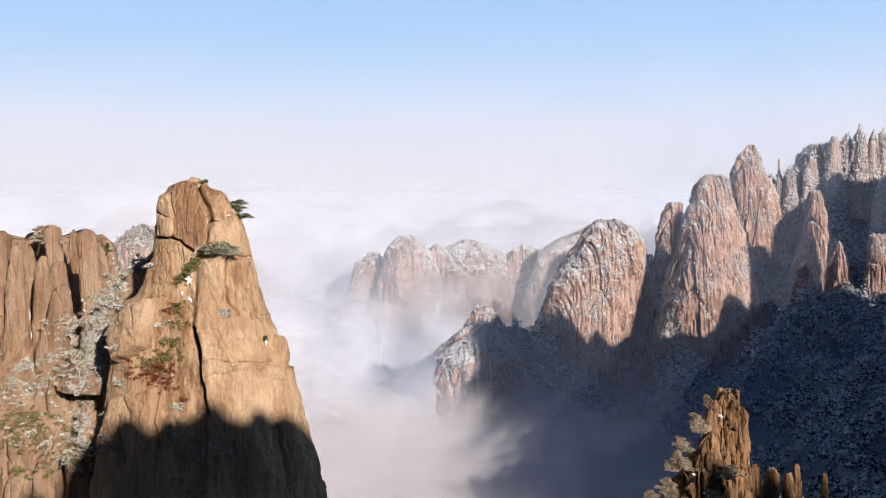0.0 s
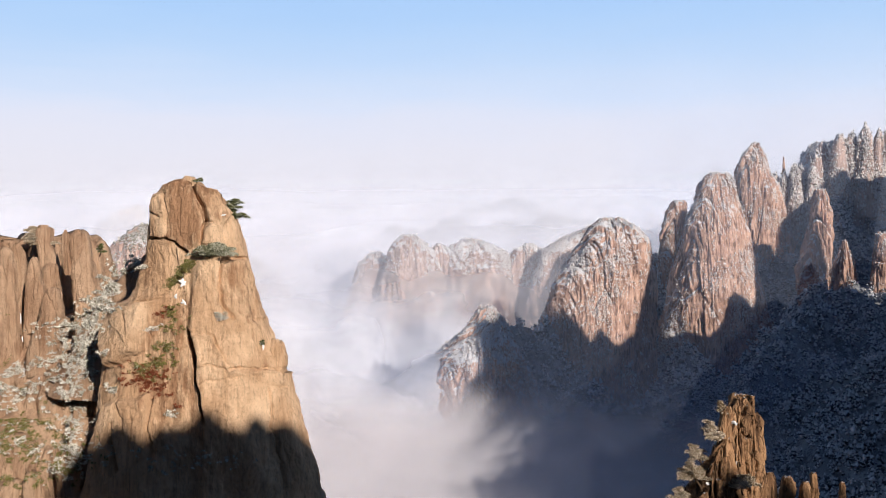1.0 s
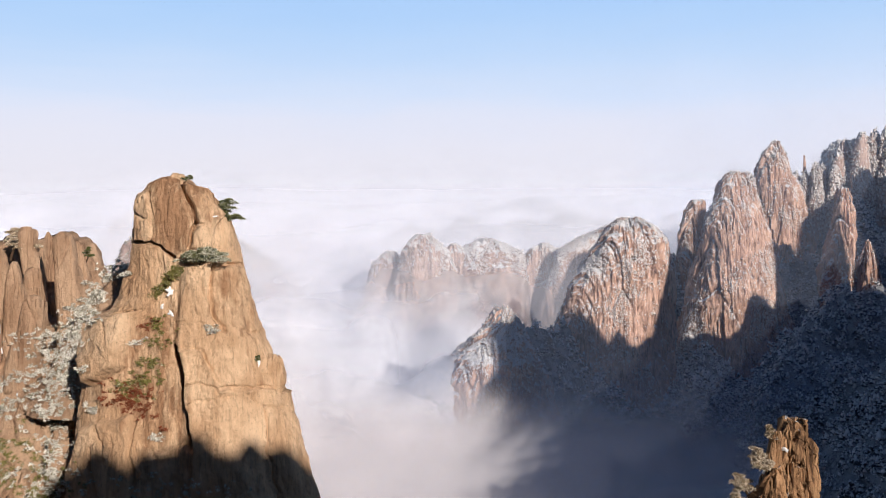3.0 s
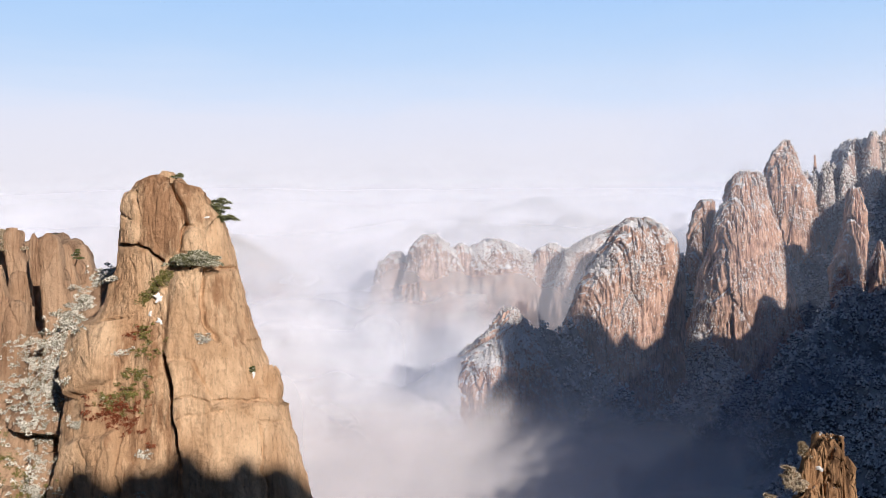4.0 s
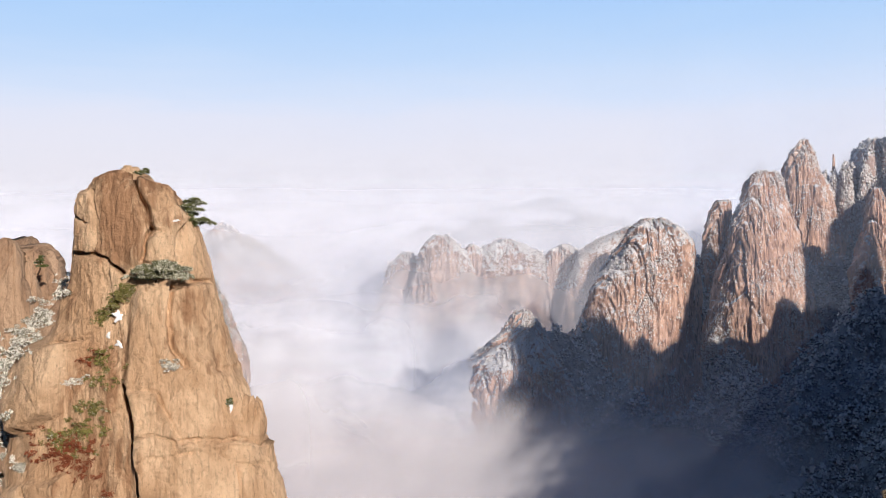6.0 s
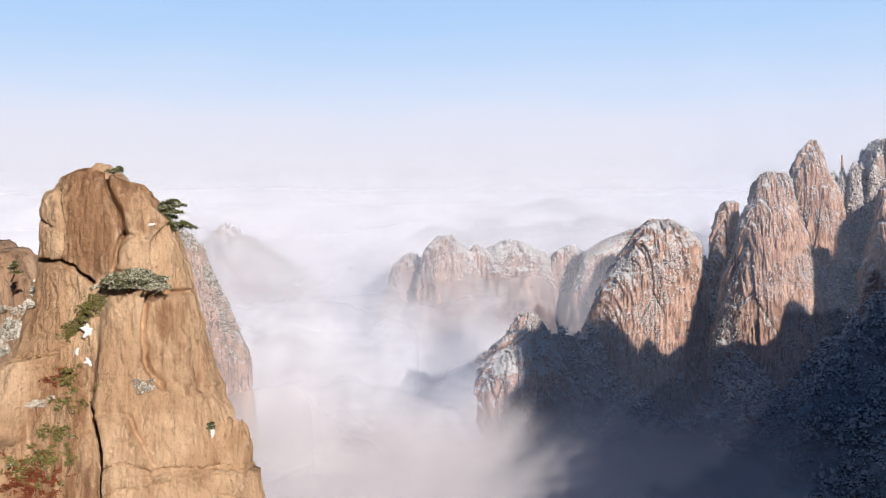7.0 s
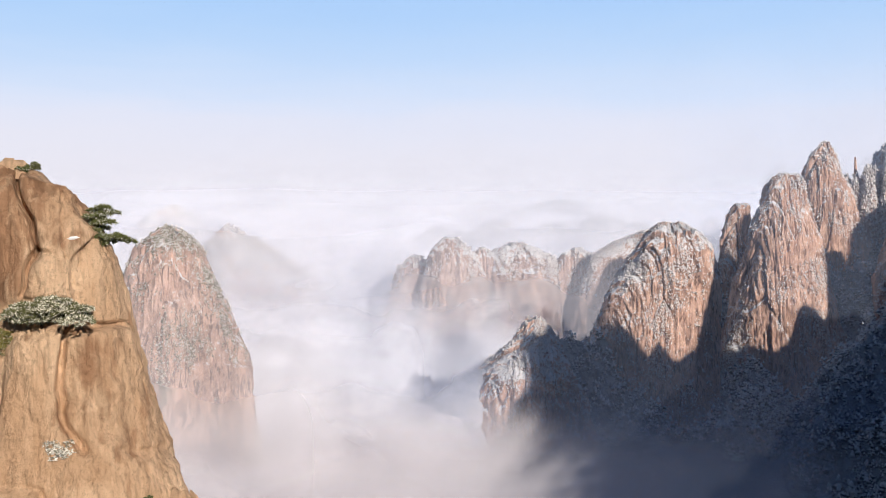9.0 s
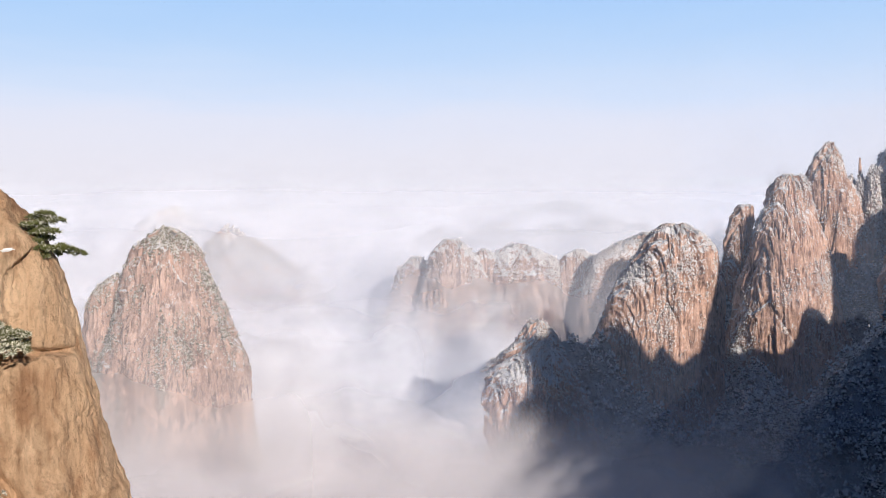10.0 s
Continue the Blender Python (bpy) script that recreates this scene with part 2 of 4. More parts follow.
# dark rock of the unseen shade casters
ROCK_HIDDEN = granite("grey_granite", (0.20, 0.17, 0.14), (0.15, 0.12, 0.10), (0.06, 0.05, 0.045), 9.0, 0.05)
ROCK_RIMED = granite("rimed_granite", (0.70, 0.54, 0.48), (0.56, 0.42, 0.37), (0.24, 0.17, 0.15), 2.2, 0.6, 1.0, 0.1, 0.15, 0.9)
# real rime, but raised and cool grey to lighten the slope in shade
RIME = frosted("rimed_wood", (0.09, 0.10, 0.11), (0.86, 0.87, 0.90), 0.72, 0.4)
RIME_FAR = frosted("rimed_far_wood", (0.17, 0.15, 0.12), (0.86, 0.82, 0.81), 1.0, 0.8)
RIME_THIN = frosted("thinly_rimed_wood", (0.16, 0.155, 0.11), (0.70, 0.67, 0.62), 0.55, 0.8)
# ground under that wood; its cool frost also lightens the shaded slope
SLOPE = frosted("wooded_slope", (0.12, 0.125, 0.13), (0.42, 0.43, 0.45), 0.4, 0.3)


# ---- rock masses ----
def column(name, rows, y_mid, front, back, n_round, n_tall, rock, relief, seed, power=2.4, dense=2.2, shape=None, lean=0.0, tall=1.0, wave=1.0, fine=0.0, broad=0.0):
    """A tapering rock tower. rows: height, left and right edge, from the top down; front and back: its depth as a share of its
    half width. relief: metres of joints and ribs, and the width of a rib; tall: how far the joints run upright. Returns the mesh's arrays."""
    rows = np.array(rows, float)
    top, low = rows[0, 0], rows[-1, 0]
    z = top - (top - low) * np.linspace(0, 1, n_tall) ** 1.15
    z = np.concatenate([[top + 0.02 * (top - rows[1, 0])], z])
    left, right = (np.interp(-z, -rows[:, 0], rows[:, k]) for k in (1, 2))
    mid, half = (left + right) / 2, (right - left) / 2
    half[0] *= 0.05
    a = np.linspace(-1, 1, n_round, endpoint=False)
    a = np.pi * (np.sign(a) * np.abs(a) ** dense * 0.55 + a * 0.45)     # closer together at the front
    ca, sa = np.cos(a), np.sin(a)
    sx = np.sign(sa) * np.abs(sa) ** (2 / power)
    sy = np.sign(ca) * np.abs(ca) ** (2 / power)
    X = mid[:, None] + half[:, None] * sx
    depth = np.where(ca > 0, front, back)
    Y = y_mid - half[:, None] * sy * depth - lean * (top - z)[:, None]
    Z = np.repeat(z[:, None], n_round, 1)
    out = np.stack([sa / 1.0, -ca], -1)
    amp, rib = relief
    reach = np.minimum(1, half / (2.2 * amp) + 0.05)[:, None]
    flank = 0.7 * Y
    if fine > 0:      # joints run straight up, whatever the taper
        flank = 0.7 * (Y - y_mid + lean * (top - z)[:, None]) * np.median(half) / np.maximum(half[:, None], 0.1)
    arc = (X + flank) / rib
    j, own = cells(arc + (0.12 if fine > 0 else 0.5) * vnoise(X / (3 * rib), Y / (3 * rib), Z / (4 * rib), seed), Z / (rib * 13.0 * tall) + 0.8 * hash3(np.floor(arc), arc * 0, arc * 0, seed), seed)
    d = amp * (0.75 * (own - 0.5) - 0.6 * (1 - smooth(0.0, 0.09, j)))
    d = d + wave * amp * 0.9 * fbm(X / (4 * rib), Y / (4 * rib), Z / (12 * rib * tall), seed + 3, 4)
    d = d + wave * amp * 0.35 * fbm(X / rib, Y / rib, Z / (5 * rib * tall), seed + 5, 4, 0.6)
    j, own = cells(arc * 2.9 + 3.3, Z / (rib * 8.0 * tall), seed + 1)
    d = d + 0.4 * amp * (own - 0.5 - 0.6 * (1 - smooth(0.0, 0.12, j)))
    if fine > 0:
        sway = 0.3 * vnoise(X / (2.5 * rib), Y / (2.5 * rib), Z / (14 * rib), seed + 12)
        crisp = 1 - np.abs(fbm(arc * 1.5 + sway, Z / (rib * 7.5), X * 0, seed + 11, 4, 0.65))
        d = d + fine * amp * (crisp - 0.7) * (0.3 + 0.9 * np.clip(0.5 + vnoise(X / (3 * rib), Y / (3 * rib), Z / (4 * rib), seed + 14), 0, 1))
        j, own = cells(arc / 4.2 + 0.1 * sway, Z / (rib * 30), seed + 15)
        d = d + broad * amp * (own - 0.5 - 0.35 * (1 - smooth(0.0, 0.05, j)))
        d = d + 0.35 * fine * amp * fbm(X / (0.3 * rib), Y / (0.3 * rib), Z / (2.6 * rib), seed + 13, 3, 0.6)
    if shape is not None:
        d = d * shape[1](X, Z, Y) + shape[0](X, Z, Y)
    d = d * reach
    X = X + out[None, :, 0] * d
    Y = Y + out[None, :, 1] * d
    if fine > 0:      # a broken, stepped crest
        post = np.floor(1.3 * arc + 0.6 * sway)
        Z = Z + 2.4 * amp * (hash3(post, post * 0, post * 0, seed + 21) - 0.6) * smooth(top - 12 * amp, top, Z) * reach
    Z = Z + (0.3 if fine > 0 else 1.0) * (0.6 + 0.9 * smooth(top - 6 * amp, top, Z)) * amp * reach * fbm(X / (1.3 * rib), Y / (1.3 * rib), Z / (2 * rib), seed + 9, 4) * smooth(low, top, Z)
    V = np.stack([X, Y, Z], -1).reshape(-1, 3)
    F = grid_faces(len(z), n_round, True)[:, ::-1]
    tip = np.array([[mid[0], y_mid, Z[0].mean()]])
    n = len(V)
    V = np.concatenate([V, tip])
    i = np.arange(n_round)
    cap = np.stack([i, np.full(n_round, n), np.full(n_round, n), (i + 1) % n_round], -1)
    return V, F, cap


def tower(name, rows, y_mid, label, category, front=0.8, back=0.9, n_round=110, n_tall=90, rock=ROCK_FAR, relief=(5, 9), seed=1, **more):
    V, F, cap = column(name, rows, y_mid, front, back, n_round, n_tall, rock, relief, seed, **more)
    root = thing(name, (float(V[:, 0].mean()), y_mid, float(V[:, 2].min())))
    tagged(root, label, category)
    part("rock_face", mesh_of(name, V, F, rock), root)
    return root, V, F


TET = np.array([(0.94, 0, -0.33), (-0.47, 0.82, -0.33), (-0.47, -0.82, -0.33), (0, 0, 1.1)])
TET_F = np.array([(0, 1, 3), (1, 2, 3), (2, 0, 3), (0, 2, 1)])


def clumps(places, radii, rng, flat=1.0):
    """Many small uneven crowns in one mesh."""
    n, k = len(places), len(TET)
    turn = rng.random(n) * 6.28
    c, s = np.cos(turn)[:, None], np.sin(turn)[:, None]
    x, y, z = np.moveaxis(TET[None] * (0.6 + 0.9 * rng.random((n, k, 1))), -1, 0)
    v = np.stack([c * x - s * y, s * x + c * y, z * flat], -1) * radii[:, None, None] + places[:, None]
    f = TET_F[None] + k * np.arange(n)[:, None, None]
    return v.reshape(-1, 3), f.reshape(-1, 3)


def wood_on(V, F, count, rng, size, seed, lean=0.25, spread=0.35, reach=900, cols=110):
    """Places for trees on a rock mass: ledges, gullies and tops first."""
    N = vertex_normals(V, F)
    patch = fbm(V[:, 0] / 34, V[:, 1] / 34, V[:, 2] / 50, seed, 5, 0.65)
    want = np.clip((N[:, 2] - lean) * 2.2, 0, 1) * np.clip(0.6 + patch, 0.05, 2) + 1.6 * np.clip(patch * 1.2 - spread, 0, 1) ** 1.5
    want = want + 0.7 * np.clip(-N[:, 0] - 0.35, 0, 1) * np.clip(0.5 + patch, 0, 1.2)     # rime grows on the windward side
    want = want * (N[:, 1] < 0.35)
    area = np.zeros(len(V))
    quad = 0.5 * np.linalg.norm(np.cross(V[F[:, 2]] - V[F[:, 0]], V[F[:, -1]] - V[F[:, 1]]), axis=1)
    for k in range(F.shape[1]):
        np.add.at(area, F[:, k], quad)
    want = want * area * smooth(V[:, 2].max() - reach, V[:, 2].max() - 0.3 * reach, V[:, 2]) * (V[:, 2] > -330)
    want = want / want.sum()
    pick = np.repeat(rng.choice(len(V), max(1, count // 12), p=want), 12)
    count = len(pick)
    pick = np.clip(pick + rng.integers(-4, 5, count) * cols + rng.integers(-2, 3, count), 0, len(V) - 1)
    r = size * (0.4 + 1.1 * rng.random(count) ** 2.2)
    P = V[pick] + N[pick] * (0.15 * r)[:, None] + rng.normal(0, size, (count, 3)) * (0.7, 0.3, 1.1)
    return P, r


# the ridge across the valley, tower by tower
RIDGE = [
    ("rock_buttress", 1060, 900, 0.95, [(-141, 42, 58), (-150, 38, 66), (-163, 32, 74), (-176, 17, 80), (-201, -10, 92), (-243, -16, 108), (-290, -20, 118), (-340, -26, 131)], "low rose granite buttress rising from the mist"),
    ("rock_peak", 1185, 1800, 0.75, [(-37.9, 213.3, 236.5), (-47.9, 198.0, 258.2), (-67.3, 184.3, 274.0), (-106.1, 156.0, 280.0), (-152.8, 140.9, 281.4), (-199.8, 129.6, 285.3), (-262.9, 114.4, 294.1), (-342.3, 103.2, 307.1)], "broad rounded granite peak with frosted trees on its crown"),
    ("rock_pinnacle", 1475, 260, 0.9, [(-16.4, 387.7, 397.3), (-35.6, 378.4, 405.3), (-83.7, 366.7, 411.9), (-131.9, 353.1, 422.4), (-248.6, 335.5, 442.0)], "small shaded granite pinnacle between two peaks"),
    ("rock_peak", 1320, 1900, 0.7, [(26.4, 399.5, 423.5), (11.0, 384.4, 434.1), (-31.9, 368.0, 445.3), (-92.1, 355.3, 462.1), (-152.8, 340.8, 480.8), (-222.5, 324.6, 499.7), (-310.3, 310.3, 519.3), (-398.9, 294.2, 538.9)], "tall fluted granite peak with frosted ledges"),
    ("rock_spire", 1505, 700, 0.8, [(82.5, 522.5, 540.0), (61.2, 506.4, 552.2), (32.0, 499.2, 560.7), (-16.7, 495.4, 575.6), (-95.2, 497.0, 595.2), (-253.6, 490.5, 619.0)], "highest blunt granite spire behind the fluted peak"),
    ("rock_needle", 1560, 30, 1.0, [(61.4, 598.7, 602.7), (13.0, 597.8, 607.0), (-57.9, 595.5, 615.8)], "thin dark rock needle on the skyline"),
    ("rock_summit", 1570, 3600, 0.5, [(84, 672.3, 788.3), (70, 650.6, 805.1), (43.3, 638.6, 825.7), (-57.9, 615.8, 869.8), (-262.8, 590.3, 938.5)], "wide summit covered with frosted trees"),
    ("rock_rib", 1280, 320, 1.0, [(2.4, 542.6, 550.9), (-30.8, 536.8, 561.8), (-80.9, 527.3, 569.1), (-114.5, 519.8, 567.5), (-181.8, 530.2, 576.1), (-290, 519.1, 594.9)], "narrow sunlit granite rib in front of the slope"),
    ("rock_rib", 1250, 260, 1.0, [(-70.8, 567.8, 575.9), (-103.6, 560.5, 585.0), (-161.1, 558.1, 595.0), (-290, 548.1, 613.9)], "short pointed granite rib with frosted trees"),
    # stands out of view, added only for the shadow it casts on the slope
    ("rock_shoulder", 1198, 200, 0.9, [(30, 655, 690), (-40, 638, 720), (-150, 632, 740), (-320, 628, 770)], "unseen rock shoulder added to shade the slope beside it"),
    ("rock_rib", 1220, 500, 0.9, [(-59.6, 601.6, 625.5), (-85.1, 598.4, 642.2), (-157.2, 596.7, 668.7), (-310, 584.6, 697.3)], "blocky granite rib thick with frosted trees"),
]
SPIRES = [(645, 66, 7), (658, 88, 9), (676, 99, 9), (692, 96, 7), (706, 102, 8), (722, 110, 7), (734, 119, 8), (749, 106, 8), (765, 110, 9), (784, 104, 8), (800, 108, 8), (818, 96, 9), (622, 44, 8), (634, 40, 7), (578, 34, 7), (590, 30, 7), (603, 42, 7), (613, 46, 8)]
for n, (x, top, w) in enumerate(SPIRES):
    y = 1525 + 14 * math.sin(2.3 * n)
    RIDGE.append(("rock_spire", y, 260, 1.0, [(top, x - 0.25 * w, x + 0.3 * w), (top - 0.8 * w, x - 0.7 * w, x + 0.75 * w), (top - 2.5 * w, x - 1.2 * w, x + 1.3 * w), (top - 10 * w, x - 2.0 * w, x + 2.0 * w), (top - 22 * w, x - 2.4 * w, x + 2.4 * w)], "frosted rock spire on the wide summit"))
rng = np.random.default_rng(4)
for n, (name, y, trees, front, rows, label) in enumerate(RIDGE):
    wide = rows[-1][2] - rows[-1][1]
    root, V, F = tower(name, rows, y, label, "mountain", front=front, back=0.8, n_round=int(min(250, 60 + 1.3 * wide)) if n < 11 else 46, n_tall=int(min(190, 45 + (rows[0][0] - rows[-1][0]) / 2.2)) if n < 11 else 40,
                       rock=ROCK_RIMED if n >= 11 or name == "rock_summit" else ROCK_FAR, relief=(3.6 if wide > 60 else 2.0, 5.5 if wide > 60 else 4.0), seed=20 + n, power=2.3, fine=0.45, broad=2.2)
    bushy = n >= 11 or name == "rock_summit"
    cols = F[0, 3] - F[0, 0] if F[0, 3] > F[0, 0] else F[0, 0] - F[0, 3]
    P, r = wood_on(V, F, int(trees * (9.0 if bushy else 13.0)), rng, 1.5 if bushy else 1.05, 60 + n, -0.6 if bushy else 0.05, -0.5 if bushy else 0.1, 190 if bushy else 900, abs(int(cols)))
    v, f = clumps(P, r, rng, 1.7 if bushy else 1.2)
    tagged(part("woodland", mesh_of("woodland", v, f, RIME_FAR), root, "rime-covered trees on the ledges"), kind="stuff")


# wooded slopes below and between the towers
def crest_field(X, Y, line, fall):
    best = np.full(X.shape, -1e9)
    for (x0, y0, z0), (x1, y1, z1) in zip(line, line[1:]):
        dx, dy = x1 - x0, y1 - y0
        s = np.clip(((X - x0) * dx + (Y - y0) * dy) / (dx * dx + dy * dy), 0, 1)
        d = np.hypot(X - x0 - s * dx, Y - y0 - s * dy)
        best = np.maximum(best, z0 + s * (z1 - z0) - fall * d)
    return best


def hillside(name, label, x0, x1, y0, y1, step, lines, fall, trees, size, seed, material=SLOPE, wood=RIME, rough=14):
    xs, ys = np.arange(x0, x1 + step, step), np.arange(y0, y1 + step, step)
    X, Y = np.meshgrid(xs, ys)
    Z = np.full(X.shape, -1e9)
    for line, steep in zip(lines, fall):
        Z = np.maximum(Z, crest_field(X, Y, line, steep))
    gully = 1 - np.abs(fbm(X / 70, Y / 160, X * 0, seed, 3))
    Z = Z + rough * (fbm(X / 55, Y / 55, X * 0, seed + 1, 4) + 1.2 * (gully - 0.6))
    Z = np.maximum(Z, -420)
    V = np.stack([X, Y, Z], -1).reshape(-1, 3)
    F = grid_faces(len(ys), len(xs))
    root = thing(name, ((x0 + x1) / 2, (y0 + y1) / 2, -420))
    tagged(root, label, "mountain slope")
    part("ground_surface", mesh_of(name, V, F, material), root)
    use = np.flatnonzero((V[:, 2] > -320) & (vertex_normals(V, F[:, ::-1] if vertex_normals(V, F)[:, 2].mean() < 0 else F)[:, 1] < 0.25))
    pick = np.repeat(use[rng.integers(0, len(use), trees)], 9)
    own = np.repeat(size * (0.55 + 0.8 * rng.random(trees) ** 1.5), 9)
    stand = np.repeat(rng.normal(0, step * 0.3, (trees, 3)) * (1, 1, 0.1), 9, 0)
    lump = rng.normal(0, 0.55, (len(pick), 3)) * own[:, None] + np.array([0, 0, 0.7]) * own[:, None]
    v, f = clumps(V[pick] + stand + lump, own * (0.26 + 0.3 * rng.random(len(pick))), rng)
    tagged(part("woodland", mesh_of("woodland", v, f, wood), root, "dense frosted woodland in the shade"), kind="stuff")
    return root


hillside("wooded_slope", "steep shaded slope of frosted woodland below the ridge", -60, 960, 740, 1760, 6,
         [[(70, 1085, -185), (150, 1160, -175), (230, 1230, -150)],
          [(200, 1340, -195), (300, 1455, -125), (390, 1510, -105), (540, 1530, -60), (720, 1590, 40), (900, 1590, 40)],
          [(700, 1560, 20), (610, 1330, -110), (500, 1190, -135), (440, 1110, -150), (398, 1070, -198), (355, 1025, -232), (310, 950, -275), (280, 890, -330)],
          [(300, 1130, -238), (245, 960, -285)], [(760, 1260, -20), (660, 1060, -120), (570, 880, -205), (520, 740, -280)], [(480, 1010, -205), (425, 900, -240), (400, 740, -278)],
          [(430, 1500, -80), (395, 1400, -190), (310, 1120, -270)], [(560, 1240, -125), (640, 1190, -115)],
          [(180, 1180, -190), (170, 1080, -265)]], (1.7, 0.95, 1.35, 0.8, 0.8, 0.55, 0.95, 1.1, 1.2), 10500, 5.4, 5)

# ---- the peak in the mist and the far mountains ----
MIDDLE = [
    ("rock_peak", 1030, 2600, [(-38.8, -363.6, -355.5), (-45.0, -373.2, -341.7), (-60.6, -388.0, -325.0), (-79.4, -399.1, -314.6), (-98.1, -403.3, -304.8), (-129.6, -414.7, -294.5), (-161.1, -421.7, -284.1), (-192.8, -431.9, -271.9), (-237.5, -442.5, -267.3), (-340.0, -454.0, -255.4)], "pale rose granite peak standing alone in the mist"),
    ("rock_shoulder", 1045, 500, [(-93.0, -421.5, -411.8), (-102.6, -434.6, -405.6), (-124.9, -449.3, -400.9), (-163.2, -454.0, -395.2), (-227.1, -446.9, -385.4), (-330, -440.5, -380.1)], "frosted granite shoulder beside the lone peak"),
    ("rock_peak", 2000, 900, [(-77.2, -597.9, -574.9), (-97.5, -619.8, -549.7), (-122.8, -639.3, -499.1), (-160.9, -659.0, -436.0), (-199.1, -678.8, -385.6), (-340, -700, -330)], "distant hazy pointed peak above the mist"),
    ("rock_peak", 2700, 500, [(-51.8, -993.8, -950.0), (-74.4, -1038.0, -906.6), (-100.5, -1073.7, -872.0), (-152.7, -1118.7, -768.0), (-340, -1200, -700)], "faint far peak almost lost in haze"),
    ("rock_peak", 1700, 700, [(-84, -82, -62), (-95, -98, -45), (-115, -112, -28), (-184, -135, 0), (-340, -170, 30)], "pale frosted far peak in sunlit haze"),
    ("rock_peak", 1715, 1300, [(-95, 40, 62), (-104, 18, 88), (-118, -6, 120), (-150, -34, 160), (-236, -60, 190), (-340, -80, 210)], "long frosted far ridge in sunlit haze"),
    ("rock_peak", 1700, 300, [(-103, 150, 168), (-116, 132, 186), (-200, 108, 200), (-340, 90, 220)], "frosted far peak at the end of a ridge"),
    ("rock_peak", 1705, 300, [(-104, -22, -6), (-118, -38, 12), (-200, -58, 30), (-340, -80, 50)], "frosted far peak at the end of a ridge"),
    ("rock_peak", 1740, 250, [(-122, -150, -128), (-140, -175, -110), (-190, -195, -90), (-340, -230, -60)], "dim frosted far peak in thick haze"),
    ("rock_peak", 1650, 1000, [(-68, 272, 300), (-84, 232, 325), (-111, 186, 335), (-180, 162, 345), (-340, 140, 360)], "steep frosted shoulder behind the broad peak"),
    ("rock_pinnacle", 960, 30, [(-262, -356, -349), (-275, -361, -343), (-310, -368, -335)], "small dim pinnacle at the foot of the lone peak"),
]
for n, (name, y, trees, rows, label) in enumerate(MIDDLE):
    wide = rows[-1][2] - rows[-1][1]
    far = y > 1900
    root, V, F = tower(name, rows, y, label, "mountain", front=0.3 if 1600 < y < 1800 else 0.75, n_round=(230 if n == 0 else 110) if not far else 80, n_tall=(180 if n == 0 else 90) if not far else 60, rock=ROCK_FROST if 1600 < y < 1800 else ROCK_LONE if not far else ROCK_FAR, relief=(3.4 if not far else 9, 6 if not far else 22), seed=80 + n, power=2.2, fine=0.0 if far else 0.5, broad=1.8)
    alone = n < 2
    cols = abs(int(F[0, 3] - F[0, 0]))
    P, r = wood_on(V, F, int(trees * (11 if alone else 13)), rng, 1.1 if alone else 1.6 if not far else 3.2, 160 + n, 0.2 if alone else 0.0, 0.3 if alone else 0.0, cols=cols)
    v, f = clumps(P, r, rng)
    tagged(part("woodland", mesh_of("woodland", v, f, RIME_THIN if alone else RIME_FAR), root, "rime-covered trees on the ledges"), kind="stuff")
hillside("far_hills", "long dark hills fading into haze", -260, 900, 2700, 3200, 14,
         [[(-200, 2950, -130), (60, 2900, -98), (160, 2900, -100), (330, 2950, -84), (480, 2950, -105), (900, 3000, -150)]], (0.5,), 200, 3, 41)
hillside("far_summit", "faint far summit on the horizon", 60, 700, 3850, 4200, 16, [[(150, 4000, -60), (318, 4000, -22), (460, 4000, -70)]], (0.35,), 30, 3, 47, rough=5)

# ---- unseen mountains, added to shade the valley and the near rocks ----
SHADE_EDGE = [   # where the long ridge's shadow ends on the slopes across the valley
    (-90, 900, -332), (-40, 900, -306), (0, 930, -277), (6, 1020, -264), (13, 1020, -236), (36, 1020, -207), (42, 1020, -166), (48, 1025, -150), (75, 1035, -142),
    (130, 1120, -143), (144, 1120, -126), (175, 1120, -152), (191, 1120, -189), (215, 1120, -173), (230, 1120, -195), (246, 1140, -188), (258, 1180, -110), (272, 1190, -62), (284, 1190, -66), (292, 1200, -150),
    (318, 1275, -205), (345, 1275, -210), (365, 1275, -206), (380, 1275, -216), (396, 1275, -197), (416, 1275, -152), (428, 1275, -143), (441, 1275, -162), (448, 1275, -172), (458, 1280, -150), (466, 1290, -60), (380, 1475, -40), (403, 1475, -38),
    (530, 1262, -180), (575, 1240, -200), (590, 1230, -195), (606, 1225, -172), (625, 1215, -174), (645, 1215, -165), (560, 1480, -60), (600, 1520, -28), (650, 1540, 16), (700, 1540, 2), (770, 1540, 20), (1000, 1540, 0)]
k_sun, k_up = math.tan(SUN_FROM), math.tan(SUN_UP) / math.cos(SUN_FROM)
along = np.array([x - y * k_sun for x, y, z in SHADE_EDGE])
dist = along / (0.85 - k_sun)
tops = np.array([z for x, y, z in SHADE_EDGE]) + (np.array([y for x, y, z in SHADE_EDGE]) - dist) * k_up
u = np.linspace(along[0], along[-1], 300)
w = np.linspace(-1, 1, 25)
UU, WW = np.meshgrid(u, w, indexing="ij")
YC = UU / (0.85 - k_sun)
H = np.interp(UU, along, tops) + 5 * fbm(UU / 14, UU * 0, UU * 0, 91, 4)
off = 150 * np.sign(WW) * np.abs(WW) ** 1.5
RX, RY = 0.85 * YC - 0.76 * off, YC + 0.65 * off
RZ = H - 3.2 * np.abs(off) + 7 * np.minimum(1, np.abs(off) / 20) * fbm(RX / 25, RY / 25, H / 40, 92, 4)
